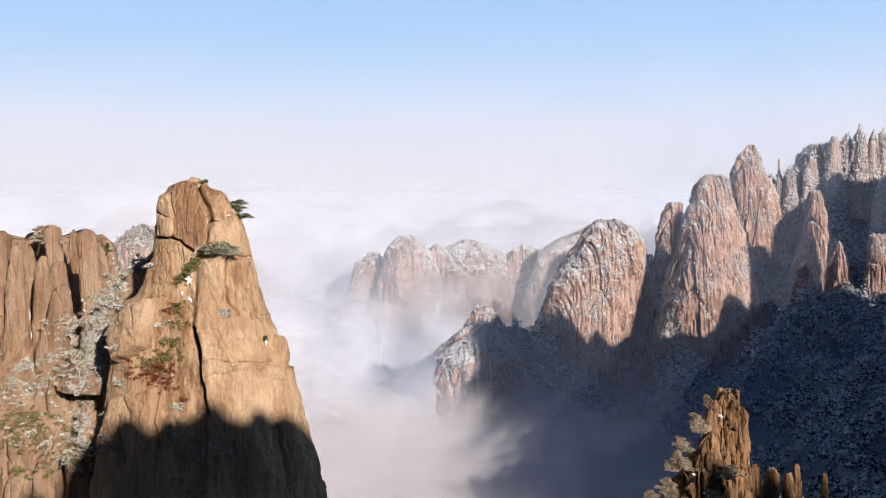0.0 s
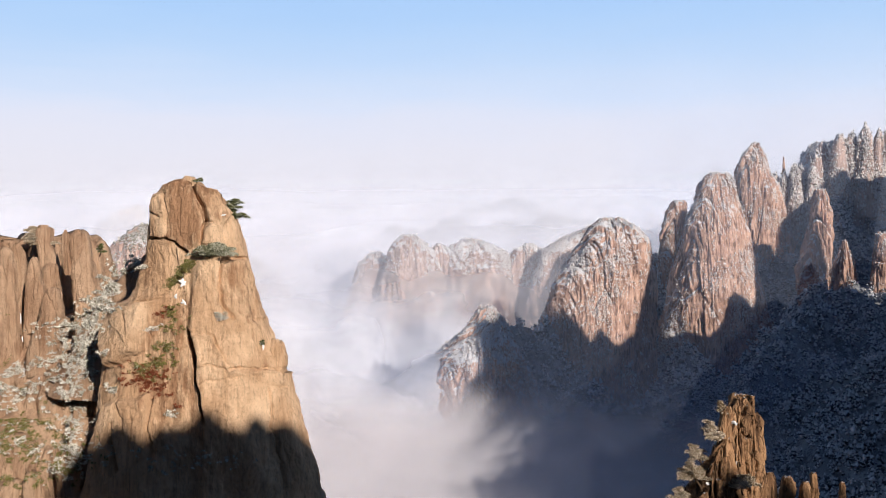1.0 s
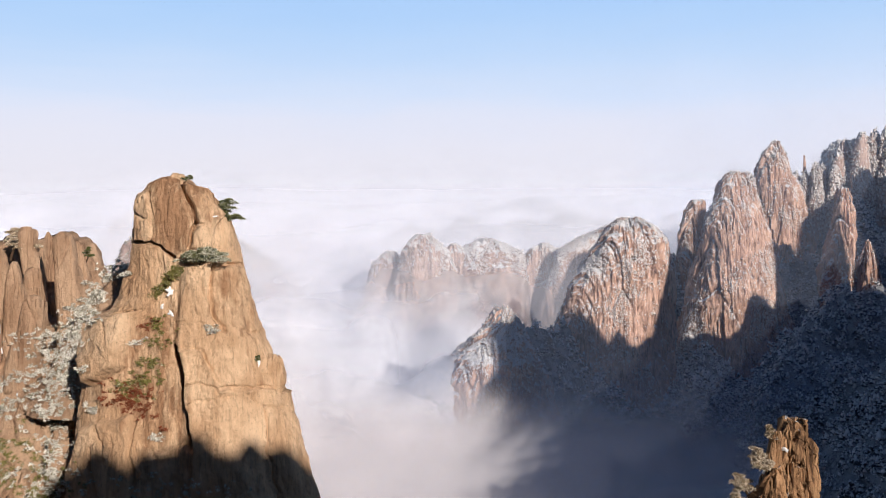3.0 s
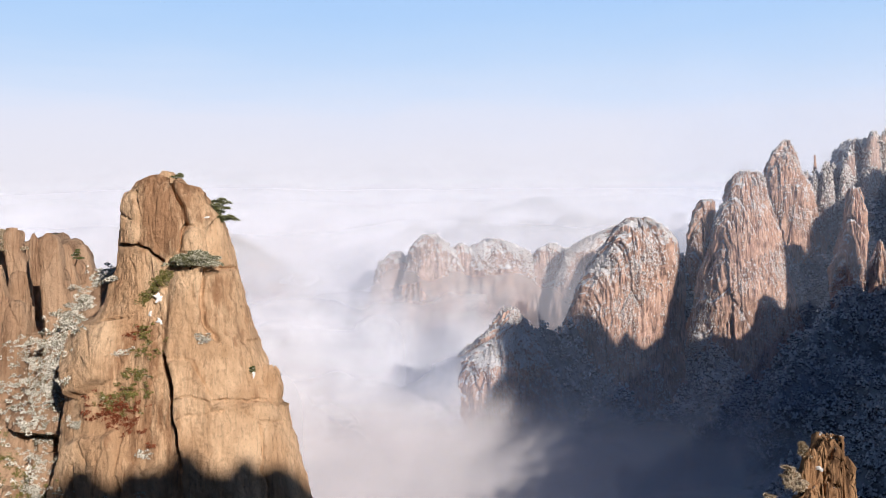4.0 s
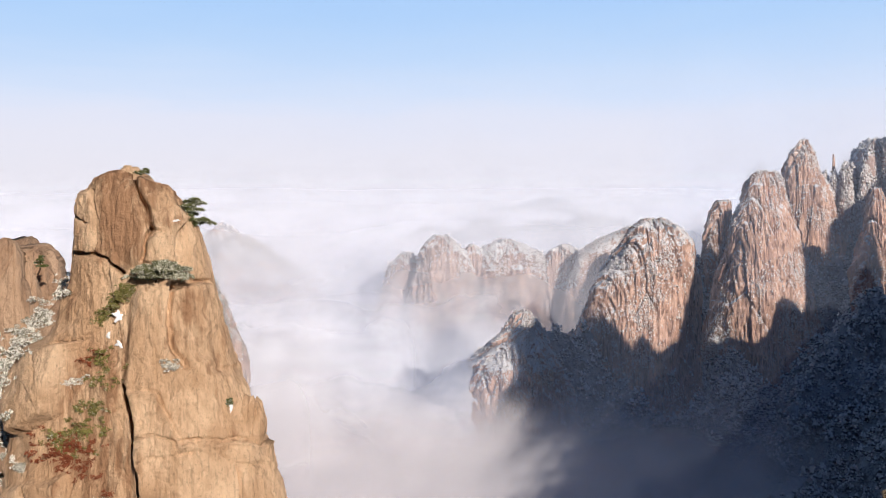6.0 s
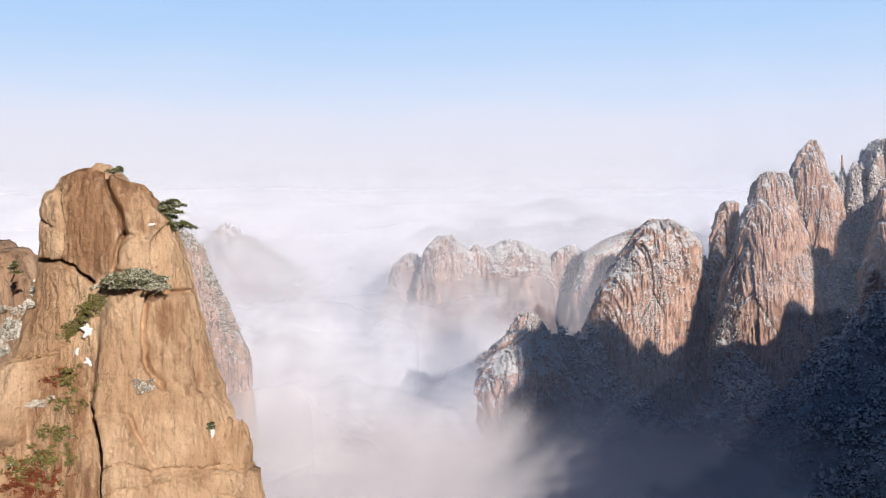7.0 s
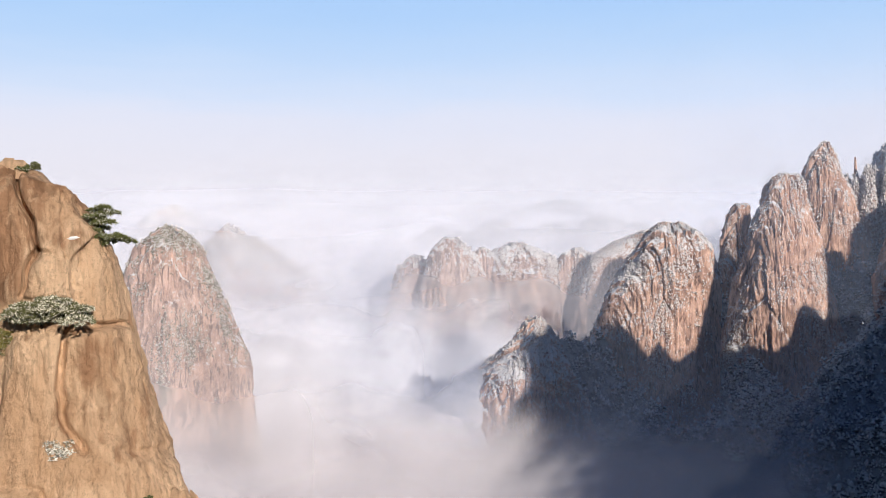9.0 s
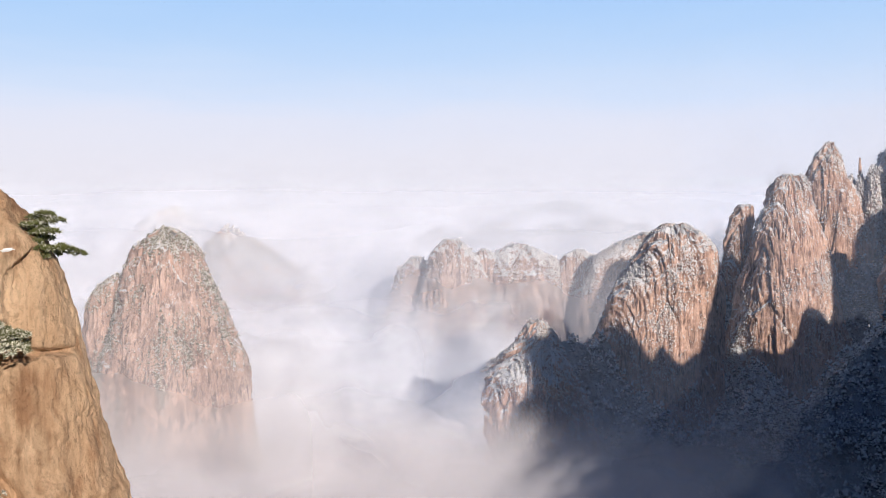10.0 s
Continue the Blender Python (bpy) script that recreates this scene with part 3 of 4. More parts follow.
# unseen ridge, its crest projected back from SHADE_EDGE towards the sun
ridge_behind = thing("shade_ridge", (700, 800, -330))
tagged(ridge_behind, "unseen grey granite ridge added to shade the valley", "mountain")
part("rock_face", mesh_of("shade_ridge", np.stack([RX, RY, RZ], -1).reshape(-1, 3), grid_faces(300, 25), ROCK_HIDDEN), ridge_behind)
# unseen wall behind the start, added to block sky light from the near rocks
gx, gy = np.meshgrid(np.concatenate([np.arange(-900, 30, 10.0), np.arange(30, 230, 2.0), np.arange(230, 905, 9.0)]), np.concatenate([np.linspace(-38, -62, 9), np.linspace(-75, -420, 18)]))
top = np.interp(gx, (-60, 12, 58, 67, 75, 82, 91, 101, 107, 114), (150, 40, 40, 54, 60, 61.5, 60, 58.5, 55, 40))
rise = smooth(-37, -60, gy)
gz = -330 + (330 + top) * rise + 14 * (rise - 1) * (gy < -37) + rise * 3 * fbm(gx / 16, gy / 40, gx * 0, 95, 4) - 0.55 * np.clip(-gy - 70, 0, 999)
spur = thing("shade_spur", (0, -220, -330))
tagged(spur, "unseen dark granite wall added to block sky light", "mountain")
part("rock_face", mesh_of("shade_spur", np.stack([gx, gy + 6 * fbm(gx / 30, gz / 30, gx * 0, 96, 4), gz], -1).reshape(-1, 3), grid_faces(*gx.shape)[:, ::-1], ROCK_HIDDEN), spur)
# where each added, unseen pinnacle's shadow should top out, and its radius
BEHIND = [(-82, 165, -60, 12), (-67, 160, -46.5, 6), (-61, 158, -43, 11), (-52, 156, -42.7, 11), (-43.5, 155, -39.2, 10), (-34, 155, -41.2, 12), (-26, 155, -42.7, 10), (-19, 156, -46, 8), (49, 158, -50, 3.5), (63, 163, -52.4, 4), (73, 164, -53.4, 4.5)]
for n, (tx, ty, tz, r) in enumerate(BEHIND):
    y = -60
    x, h = tx - (ty - y) * k_sun, tz + (ty - y) * k_up
    tower("rock_pinnacle", [(h, x - 0.1 * r, x + 0.1 * r), (h - 0.3 * r, x - 0.4 * r, x + 0.35 * r), (h - 1.2 * r, x - 0.8 * r, x + 0.75 * r), (h - 3.2 * r, x - 1.5 * r, x + 1.4 * r), (-330, x - 1.9 * r, x + 1.9 * r)], y,
          "unseen grey granite pinnacle added to shade the near rocks", "mountain", n_round=28, n_tall=34, rock=ROCK_HIDDEN, relief=(0.13 * r, 0.25 * r), seed=120 + n)


# ---- the sea of mist ----
def mist_bank(name, label, x0, x1, y, bulge, low, high, material, nx=60, nz=14):
    u, w = np.meshgrid(np.linspace(0, 1, nx), np.linspace(0, 1, nz))
    X = x0 + (x1 - x0) * u
    Z = low + (high - low) * w
    Y = y - bulge * np.sin(np.pi * u) + 0.35 * (high - low) * w + min(34, 0.04 * y) * fbm(X / 130, Z / 70, X * 0, int(y), 4)
    V = np.stack([X, Y, Z], -1).reshape(-1, 3)
    ob = new(name, mesh_of(name, V, grid_faces(nz, nx), material))
    return tagged(ob, label, "mist", kind="stuff")


r_all = np.concatenate([np.linspace(0.5, 1500, 50), np.linspace(1560, 4850, 50)])
t_all = np.linspace(-math.pi, math.pi, 180, endpoint=False)
RR, TT = np.meshgrid(r_all, t_all, indexing="ij")
SX, SY = RR * np.sin(TT), RR * np.cos(TT)
SZ = -304 + 7 * fbm(SX / 300, SY / 300, SX * 0, 7, 4) * smooth(3200, 1200, RR) + 150 * smooth(1900, 4700, RR)
SEA = Nodes("cloud")
SEA_MAT = SEA.done(SEA.ramp(SEA.noise(1 / 220, SEA.coords(), 5, 0.55), (0.3, (0.76, 0.77, 0.81)), (0.7, (0.82, 0.83, 0.86))), 1.0, 0.0)
sea = new("ground", mesh_of("ground", np.stack([SX, SY, SZ], -1).reshape(-1, 3), grid_faces(len(r_all), len(t_all), True), SEA_MAT))
tagged(sea, "white sea of cloud filling the valleys", "cloud", kind="structure")
BANKS = [   # label, ends, distance, bulge, top, thins out from, to, thickness, size, raggedness
    # the blue-coloured sheets paint aerial haze and lift the shade behind them
    ("blue-tinted sheet painting thin haze before the ridge", -160, 820, 985, 30, -60, -300, -110, 0.26, 240, 0.8),
    ("faint blue sheet painting haze before the ridge", -330, 1250, 560, 20, 330, -60, 330, 0.022, 600, 0.2),
    ("faint blue sheet painting haze before the ridge", -330, 1250, 700, 20, 330, -60, 330, 0.022, 600, 0.2),
    ("faint blue sheet painting haze before the ridge", -330, 1250, 955, 20, 330, -60, 330, 0.022, 600, 0.2),
    ("faint blue sheet painting haze before the wide summit", 260, 1250, 1075, 4, 330, -60, 330, 0.06, 600, 0.2),
    ("blue sheet painting haze before the wide summit", 250, 1250, 1442, 4, 330, -60, 330, 0.16, 600, 0.2),
    ("soft mist against the low buttress", -235, 18, 968, 4, -90, -275, -160, 0.85, 120, 0.8),
    ("thin haze before the lone peak", -620, -110, 780, 10, 90, -240, 70, 0.36, 300, 0.4),
    ("soft mist at the foot of the low buttress", -640, 60, 850, 20, -150, -300, -222, 0.75, 120, 1.3),
    ("bright mist drifting between the peaks", -760, 60, 850, 30, -90, -300, -185, 0.5, 200, 1.2),
    ("soft mist beside the low buttress", -520, -10, 850, 10, -90, -275, -150, 0.55, 150, 0.8),
    ("thin haze before the far frosted peaks", -560, 300, 1455, 6, 130, -380, 120, 0.45, 320, 0.6),
    ("bright mist behind the low buttress", -820, -80, 1215, 20, -80, -290, -165, 0.6, 170, 1.2),
    ("bright mist behind the low buttress", -860, 150, 1300, 20, -60, -235, -125, 0.9, 190, 1.2),
    ("bright mist behind the low buttress", -760, -50, 1135, 10, -60, -225, -135, 0.85, 160, 1.2),
    ("bright mist in the middle of the valley", -760, -60, 1420, 40, -60, -290, -150, 0.8, 200, 1.2),
    ("bright mist before the far frosted peaks", -760, -95, 1580, 60, 20, -280, -90, 0.85, 210, 1.3),
    ("thin haze before the far peaks", -1500, 700, 1885, 80, 100, -240, 80, 0.6, 500, 0.5),
    ("thin haze before the far hills", -2400, 1800, 2450, 150, 100, -190, 80, 0.9, 700, 0.4),
    ("thin haze over the horizon", -3400, 3400, 3300, 200, 160, -200, 130, 0.95, 1000, 0.3),
]
for k in range(17):     # the mist in the valley, one thin veil behind another
    BANKS.append(("thick mist filling the valley" if k < 9 else "soft mist lapping at the foot of the ridge", (-520 - 12 * k) if k < 12 else -230, 300 + 7 * k, 600 + 22 * k, 30, -120, -268 + 8 * math.sin(2.1 * k), -206 + 5 * math.sin(1.3 * k), 0.2 + 0.006 * k, 110 + 30 * math.sin(k) ** 2, 1.3))
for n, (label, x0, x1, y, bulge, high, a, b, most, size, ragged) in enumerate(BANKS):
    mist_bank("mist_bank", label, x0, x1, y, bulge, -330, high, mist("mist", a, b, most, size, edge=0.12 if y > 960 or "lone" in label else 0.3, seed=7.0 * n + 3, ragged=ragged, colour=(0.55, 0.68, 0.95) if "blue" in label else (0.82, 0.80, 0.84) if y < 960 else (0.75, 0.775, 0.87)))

# ---- backdrop of hazy sky ahead ----
B = Nodes("hazy_sky")
bz = B.add("ShaderNodeSeparateXYZ", Vector=B.tree.nodes.new("ShaderNodeNewGeometry").outputs["Position"]).outputs[2]
soft = B.noise(1 / 900, B.coords(1, 1, 6), 4, 0.5, 0.4)
lift = B.math("ADD", bz, B.math("MULTIPLY", B.math("SUBTRACT", soft, 0.5), 160))
span = B.math("DIVIDE", B.math("ADD", lift, 400), 1600, True)
hue = B.ramp(span, (0.0, (0.83, 0.81, 0.87)), (0.25, (0.80, 0.79, 0.88)), (0.36, (0.83, 0.815, 0.90)), (0.50, (0.77, 0.80, 0.94)), (0.58, (0.68, 0.78, 0.97)), (0.76, (0.48, 0.68, 0.97)), (0.95, (0.40, 0.62, 0.97)))
hue.node.color_ramp.interpolation = "B_SPLINE"
glow = B.add("ShaderNodeEmission", Color=hue, Strength=1.0)
B.link(glow.outputs[0], B.out.inputs["Surface"])
B.tree.nodes.remove(B.bsdf)
ta = np.linspace(-1.05, 1.05, 60)
tz = np.linspace(-500, 1700, 12)
TA, TZ = np.meshgrid(ta, tz)
back = new("backdrop", mesh_of("backdrop", np.stack([4880 * np.sin(TA), 4880 * np.cos(TA), TZ], -1).reshape(-1, 3), grid_faces(12, 60), B.mat))
tagged(back, "pale hazy sky fading up to clear blue", "sky", kind="structure")


# ---- the near granite peak ----
def seg_dist(X, Z, line):
    best = np.full(X.shape, 1e9)
    for (x0, z0), (x1, z1) in zip(line, line[1:]):
        dx, dz = x1 - x0, z1 - z0
        s = np.clip(((X - x0) * dx + (Z - z0) * dz) / (dx * dx + dz * dz), 0, 1)
        best = np.minimum(best, np.hypot(X - x0 - s * dx, Z - z0 - s * dz))
    return best


def inside(X, Z, poly):
    hit = np.zeros(X.shape, bool)
    for (x0, z0), (x1, z1) in zip(poly, poly[1:] + poly[:1]):
        cross = (z0 > Z) != (z1 > Z)
        hit ^= cross & (X < (x1 - x0) * (Z - z0) / ((z1 - z0) or 1e-9) + x0)
    return hit


def plate(X, Z, poly, edge):
    """1 inside a slab's outline, falling to 0 at its edge."""
    d = seg_dist(X, Z, poly + poly[:1])
    return np.where(inside(X, Z, poly), smooth(-edge, edge, d), smooth(-edge, edge, -d))


CRACKS = [   # width, depth, line
    (0.22, 1.0, [(-46.0, 2.3), (-45.6, 0.6), (-44.7, -0.9), (-43.9, -2.3), (-43.2, -3.7), (-42.8, -5.1)]),   # the long crack below the summit
    (0.26, 0.9, [(-42.8, -5.1), (-43.3, -6.2), (-43.8, -7.9), (-44.3, -9.3)]),
    (0.26, 1.1, [(-54.3, -8.2), (-52.1, -7.7), (-50.3, -7.7), (-48.9, -8.5), (-47.8, -9.5), (-46.3, -10.6)]),   # the arched crack across the upper face
    (0.28, 0.4, [(-51.3, -0.3), (-50.4, -2.0), (-50.0, -3.7), (-50.4, -5.6), (-50.7, -7.5)]),
    (0.16, 0.5, [(-53.6, -3.6), (-51.2, -4.7)]),
    (0.24, 0.9, [(-40.6, -12.7), (-39.7, -12.3), (-38.6, -11.7), (-37.1, -11.8)]),   # the lip of the overhanging flake
    (0.35, 0.8, [(-40.6, -11.5), (-40.6, -15.4), (-40.9, -17.3), (-39.8, -20.1), (-38.7, -21.9)]),
    (0.36, 2.2, [(-45.5, -24.6), (-45.0, -27.1), (-44.3, -30.6)]),   # the great straight crack
    (0.24, 1.6, [(-44.3, -30.6), (-43.6, -34.7), (-42.9, -37.8), (-42.4, -40.6)]),
    (0.13, 0.5, [(-44.1, -31.0), (-41.7, -30.5), (-40.0, -30.4), (-38.7, -31.1), (-35.9, -31.1), (-33.1, -31.9), (-31.8, -32.0), (-29.4, -32.9)]),   # the level joint
    (0.2, 0.4, [(-41.5, -25.7), (-40.0, -28.3)]),
    (0.2, 0.4, [(-39.2, -31.3), (-38.9, -32.3), (-37.0, -32.2)]),
    (0.16, 0.6, [(-32.7, -35.4), (-32.1, -38.1), (-31.8, -41.1), (-31.2, -43.7), (-30.3, -47.9), (-29.6, -52.6)]),
    (0.12, 0.3, [(-34.6, -33.2), (-33.3, -34.8), (-30.3, -35.2)]),
    (0.2, 0.7, [(-57.8, -37.1), (-57.2, -39.3), (-56.0, -42.6)]),
    (0.24, 0.9, [(-58.7, -41.1), (-58.4, -44.4), (-57.4, -48.5)]),
    (0.22, 0.8, [(-52.3, -36.8), (-52.3, -41.4), (-51.5, -43.7), (-51.9, -46.1)]),
    (0.22, 0.7, [(-55.7, -19.4), (-52.1, -19.0)]),
    (0.14, 0.35, [(-56.4, -20.8), (-55.4, -24.2)]),
    (0.9, 3.0, [(-65.3, -32.0), (-65.1, -37.4), (-65.6, -43.4)]),   # the frosted gully
    (0.2, 0.5, [(-60.9, -43.9), (-61.7, -46.9)]),
]
SLABS = [    # how far it stands out, edge, weathering, outline
    (1.4, 0.2, 0.0, [(-45.5, -24.6), (-41.5, -25.7), (-38.7, -31.1), (-29.4, -32.9), (-25.7, -45.0), (-20.9, -60.4), (-42.0, -56.9), (-42.4, -40.6), (-43.6, -34.7)]),   # the pale fresh slab
    (1.0, 0.6, 0.25, [(-45.2, -14.1), (-44.2, -12.5), (-40.8, -11.5), (-40.7, -17.3), (-38.7, -21.9), (-36.3, -21.4), (-33.1, -25.5), (-29.4, -32.9), (-38.7, -31.1), (-41.5, -25.7), (-45.5, -24.6)]),
    (0.5, 0.25, 0.5, [(-40.4, -12.7), (-37.1, -11.8), (-35.6, -16.9), (-33.7, -23.3), (-36.3, -21.7), (-38.7, -21.9), (-40.9, -17.3)]),   # the streaked flake
    (2.2, 0.5, 0.1, [(-60.5, -21.7), (-58.1, -19.8), (-52.5, -19.2), (-53.5, -22.8), (-54.1, -27.7), (-59.9, -31.2), (-61.7, -25.5)]),   # the squat block
    (0.35, 0.3, 0.95, [(-51.7, 1.4), (-46.8, 3.0), (-45.6, 0.6), (-43.9, -2.3), (-42.8, -5.1), (-44.2, -9.3), (-46.3, -10.6), (-48.9, -8.5), (-50.6, -7.5), (-50.0, -3.7)]),   # the brown summit face
    (0.5, 0.35, 0.3, [(-53.6, 0.3), (-51.4, -0.1), (-50.0, -3.7), (-50.6, -7.5), (-54.0, -8.0), (-53.9, -3.7)]),   # the left summit flake
    (0.9, 0.3, 0.75, [(-45.9, 2.3), (-42.7, 0.9), (-39.9, -3.7), (-40.6, -6.0), (-41.7, -5.2), (-42.8, -5.1), (-43.9, -2.0)]),
    (0.9, 0.35, 0.5, [(-44.2, -9.3), (-43.1, -6.2), (-41.7, -5.2), (-40.7, -6.2), (-40.1, -10.0)]),   # the rounded slab under the crack
    (-0.9, 0.8, 0.6, [(-47.5, -13.3), (-45.2, -14.1), (-45.5, -24.6), (-42.9, -40.3), (-49.7, -40.8), (-53.9, -34.8), (-54.1, -27.7), (-52.2, -19.1)]),   # the scrub-grown hollow
    (1.2, 0.5, 0.15, [(-60.8, -38.1), (-53.0, -35.8), (-51.8, -41.4), (-52.3, -57.0), (-63.2, -58.3), (-63.6, -45.4)]),
]


def near_shape(X, Z, Y):
    wx, wz = X + 0.35 * vnoise(X / 2.2, Z / 2.2, X * 0, 3), Z + 0.5 * vnoise(X / 2.5, Z / 2.5, X * 0, 4)
    d = 0
    for out, edge, _, poly in SLABS:
        d = d + out * plate(wx, wz, poly, edge)
    for width, depth, line in CRACKS:
        d = d - 1.5 * depth * np.exp(-(seg_dist(wx, wz, line) / width) ** 4)
    face = smooth(164.4, 162.2, Y)
    joint, own = cells(wx / 5.5 + 0.25 * wz / 9, wz / 9.5, 37)
    steps = 0.5 * (own - 0.5) - 0.12 * (1 - smooth(0.0, 0.03, joint))
    chips = 0.17 * fbm(X / 0.9, Y / 0.9, Z / 1.6, 35, 3, 0.6)
    flutes = 0.16 * fbm((X + 0.5 * Y) / 2.0, Z / 16, X * 0, 31, 4, 0.5)
    return (d + steps) * face + chips + flutes + 0.3 * fbm(X / 6, Y / 6, Z / 11, 33, 4, 0.45)


def near_weather(X, Z):
    """How old and brown the rock's skin is: fresh where slabs have come away."""
    wx, wz = X + 0.5 * vnoise(X / 2.2, Z / 2.2, X * 0, 3), Z + 0.7 * vnoise(X / 2.5, Z / 2.5, X * 0, 4)
    w = 0.3 + 0.15 * vnoise(X / 9, Z / 14, X * 0, 38)
    for _, edge, age, poly in SLABS:
        k = plate(wx, wz, poly, 1.2 + 2 * edge)
        w = w * (1 - k) + age * k
    return w


NEAR = [(2.6, -50.0, -44.90), (1.6, -52.2, -43.10), (-0.8, -54.3, -41.10), (-6.2, -55.0, -38.05), (-11.6, -55.7, -36.95), (-17.0, -57.2, -35.65), (-23.6, -61.3, -33.55), (-28.0, -63.0, -32.35), (-33.5, -63.8, -29.85), (-39.0, -64.5, -28.35), (-44.6, -65.2, -26.75), (-50.1, -66.4, -25.35), (-62, -68.8, -23.05), (-75, -71, -19.65)]
V, F, cap = column("rock_peak", NEAR, 163.5, 0.58, 0.58, 460, 370, ROCK, (0.7, 4.2), 51, power=2.2, dense=1.6, tall=0.5, shape=(near_shape, lambda X, Z, Y: 0.22 + 0 * X))
near = thing("rock_peak", (-47, 166, -300))
tagged(near, "steep tan granite peak split by cracks and slabs", "mountain")
me = mesh_of("rock_face", V, F, ROCK)
me.attributes.new("weather", "FLOAT", "POINT").data.foreach_set("value", near_weather(V[:, 0], V[:, 2]).astype(np.float32))
part("rock_face", me, near)
base, _, _ = column("rock_base", [(-74, -71, -20), (-140, -100, 0), (-320, -150, 40)], 170, 0.9, 0.9, 120, 60, ROCK, (2, 6), 52), 0, 0
part("rock_foot", mesh_of("rock_foot", base[0], base[1], ROCK), near)

# ---- the group of pillars beside it ----
PILLARS = [   # name, depth, front share, rows
    ("rock_pillar", 190, 0.95, [(-7.8, -80.2, -78.5), (-8.4, -81.1, -77.3), (-10.1, -81.3, -76.7), (-13.2, -81.0, -76.3), (-17.6, -81.0, -75.5), (-22.0, -80.6, -74.9), (-26.5, -80.3, -74.8), (-32.1, -80.6, -74.4)], "tall rounded granite pillar split down its face"),
    ("rock_pillar", 188.5, 0.95, [(-7.8, -81.7, -81.1), (-8.6, -82.2, -80.7), (-11.9, -82.4, -80.6), (-15.6, -82.1, -80.4), (-17.6, -81.7, -80.3)], "slim split-off granite pillar"),
    ("rock_block", 186.5, 0.95, [(-26.0, -78.6, -74.1), (-26.8, -79.0, -73.5), (-31.5, -79.0, -73.1), (-36.4, -78.9, -73.1), (-42.7, -79.4, -72.8)], "squat granite block under the tall pillar"),
    ("rock_pillar", 199, 0.95, [(-7.5, -91.9, -89.2), (-8.1, -92.2, -88.9), (-11.3, -92.3, -88.9), (-15.2, -91.7, -87.8), (-20.4, -91.4, -87.5), (-28.3, -91.9, -87.2)], "short square-topped granite pillar"),
    ("rock_pillar", 188, 0.95, [(-13.7, -88.3, -87.5), (-15.1, -89.0, -87.1), (-18.0, -89.9, -86.6), (-21.1, -90.1, -85.8), (-26.7, -90.5, -86.1), (-36.7, -91.3, -86.1)], "pointed granite pillar"),
    ("rock_block", 194, 0.95, [(-15.6, -87.9, -86.2), (-16.8, -88.7, -85.3), (-20.5, -89.0, -85.3), (-25.0, -89.5, -85.4), (-32.7, -90.0, -85.4)], "angular granite block wedged between pillars"),
    ("boulder", 181, 0.95, [(-19.8, -81.9, -80.3), (-21.0, -82.5, -79.5), (-24.5, -83.3, -79.3), (-28.1, -84.5, -79.7), (-32.0, -86.1, -80.3), (-37.8, -86.9, -80.6)], "dark rounded boulder leaning between pillars"),
    ("rock_pillar", 186, 0.95, [(-11.5, -93.5, -92.5), (-12.5, -94.1, -91.8), (-16.6, -94.6, -91.3), (-22.8, -95.3, -90.9), (-28.9, -95.7, -90.6), (-38.8, -96.8, -90.4)], "weathered granite pillar"),
    ("rock_pillar", 191, 0.95, [(-8.8, -101.1, -97.9), (-10.1, -102.2, -96.7), (-15.8, -102.9, -96.4), (-24.6, -103.7, -96.4), (-39.9, -104.9, -96.6)], "weathered granite pillar"),
    ("rock_pillar", 197, 0.95, [(-11.4, -96.9, -95.1), (-13.0, -97.5, -94.4), (-20.2, -97.7, -94.1), (-28.0, -98.2, -94.1), (-38.5, -98.8, -94.1)], "weathered granite pillar"),
    ("rock_pillar", 193, 0.95, [(-12.2, -77.6, -76.9), (-13.7, -78.0, -76.3), (-17.3, -78.3, -75.3), (-22.3, -78.2, -75.0), (-28.7, -78.0, -74.8), (-35.1, -78.1, -74.7)], "low granite pillar in a frosted gully"),
    ("boulder", 174, 0.95, [(-25.4, -66.5, -65.6), (-26.4, -67.0, -65.1), (-29.4, -67.2, -65.2), (-34.0, -67.5, -65.2)], "small upright boulder in the frosted gully"),
]
for n, (name, y, fr, rows, label) in enumerate(PILLARS):
    tower(name, rows, y, label, "rock", front=fr, n_round=100, n_tall=84, rock=ROCK_OLD, relief=(0.55, 2.4), seed=200 + n, power=2.9, tall=0.55, wave=0.5, fine=0.2)
tower("rock_wall", [(-11.5, -112, -84), (-14, -114, -82), (-22, -116, -79), (-40, -118, -76)], 211, "dark jointed granite behind the pillars", "mountain", front=0.25, n_round=150, n_tall=70, rock=ROCK_OLD, relief=(1.3, 3.0), seed=228, tall=0.45)
tower("rock_saddle", [(-13, -63, -57), (-16, -67, -54), (-22, -72, -52), (-40, -80, -50)], 186, "rock saddle under frosted scrub", "mountain", front=0.5, n_round=100, n_tall=70, rock=ROCK_OLD, relief=(0.8, 2.2), seed=229, lean=0.4)


def block(parent, name, rows, y, seed, relief, power=2.6, n_round=110, n_tall=90, front=0.9, back=0.9, lean=0.0, rock=ROCK, fine=0.35):
    V, F, _ = column(name, rows, y, front, back, n_round, n_tall, rock, relief, seed, power=power, lean=lean, tall=0.4, wave=0.4, fine=fine)
    return part(name, mesh_of(name, V, F, rock), parent)


def squat(x, top, w, deep, tilt=0.0):
    """Rows of a worn block: its middle, top, half width and height."""
    return [(top, x - 0.55 * w + tilt, x + 0.5 * w + tilt), (top - 0.12 * deep, x - 0.85 * w + 0.7 * tilt, x + 0.8 * w + 0.7 * tilt), (top - 0.45 * deep, x - w, x + w), (top - deep, x - 1.2 * w, x + 1.2 * w)]


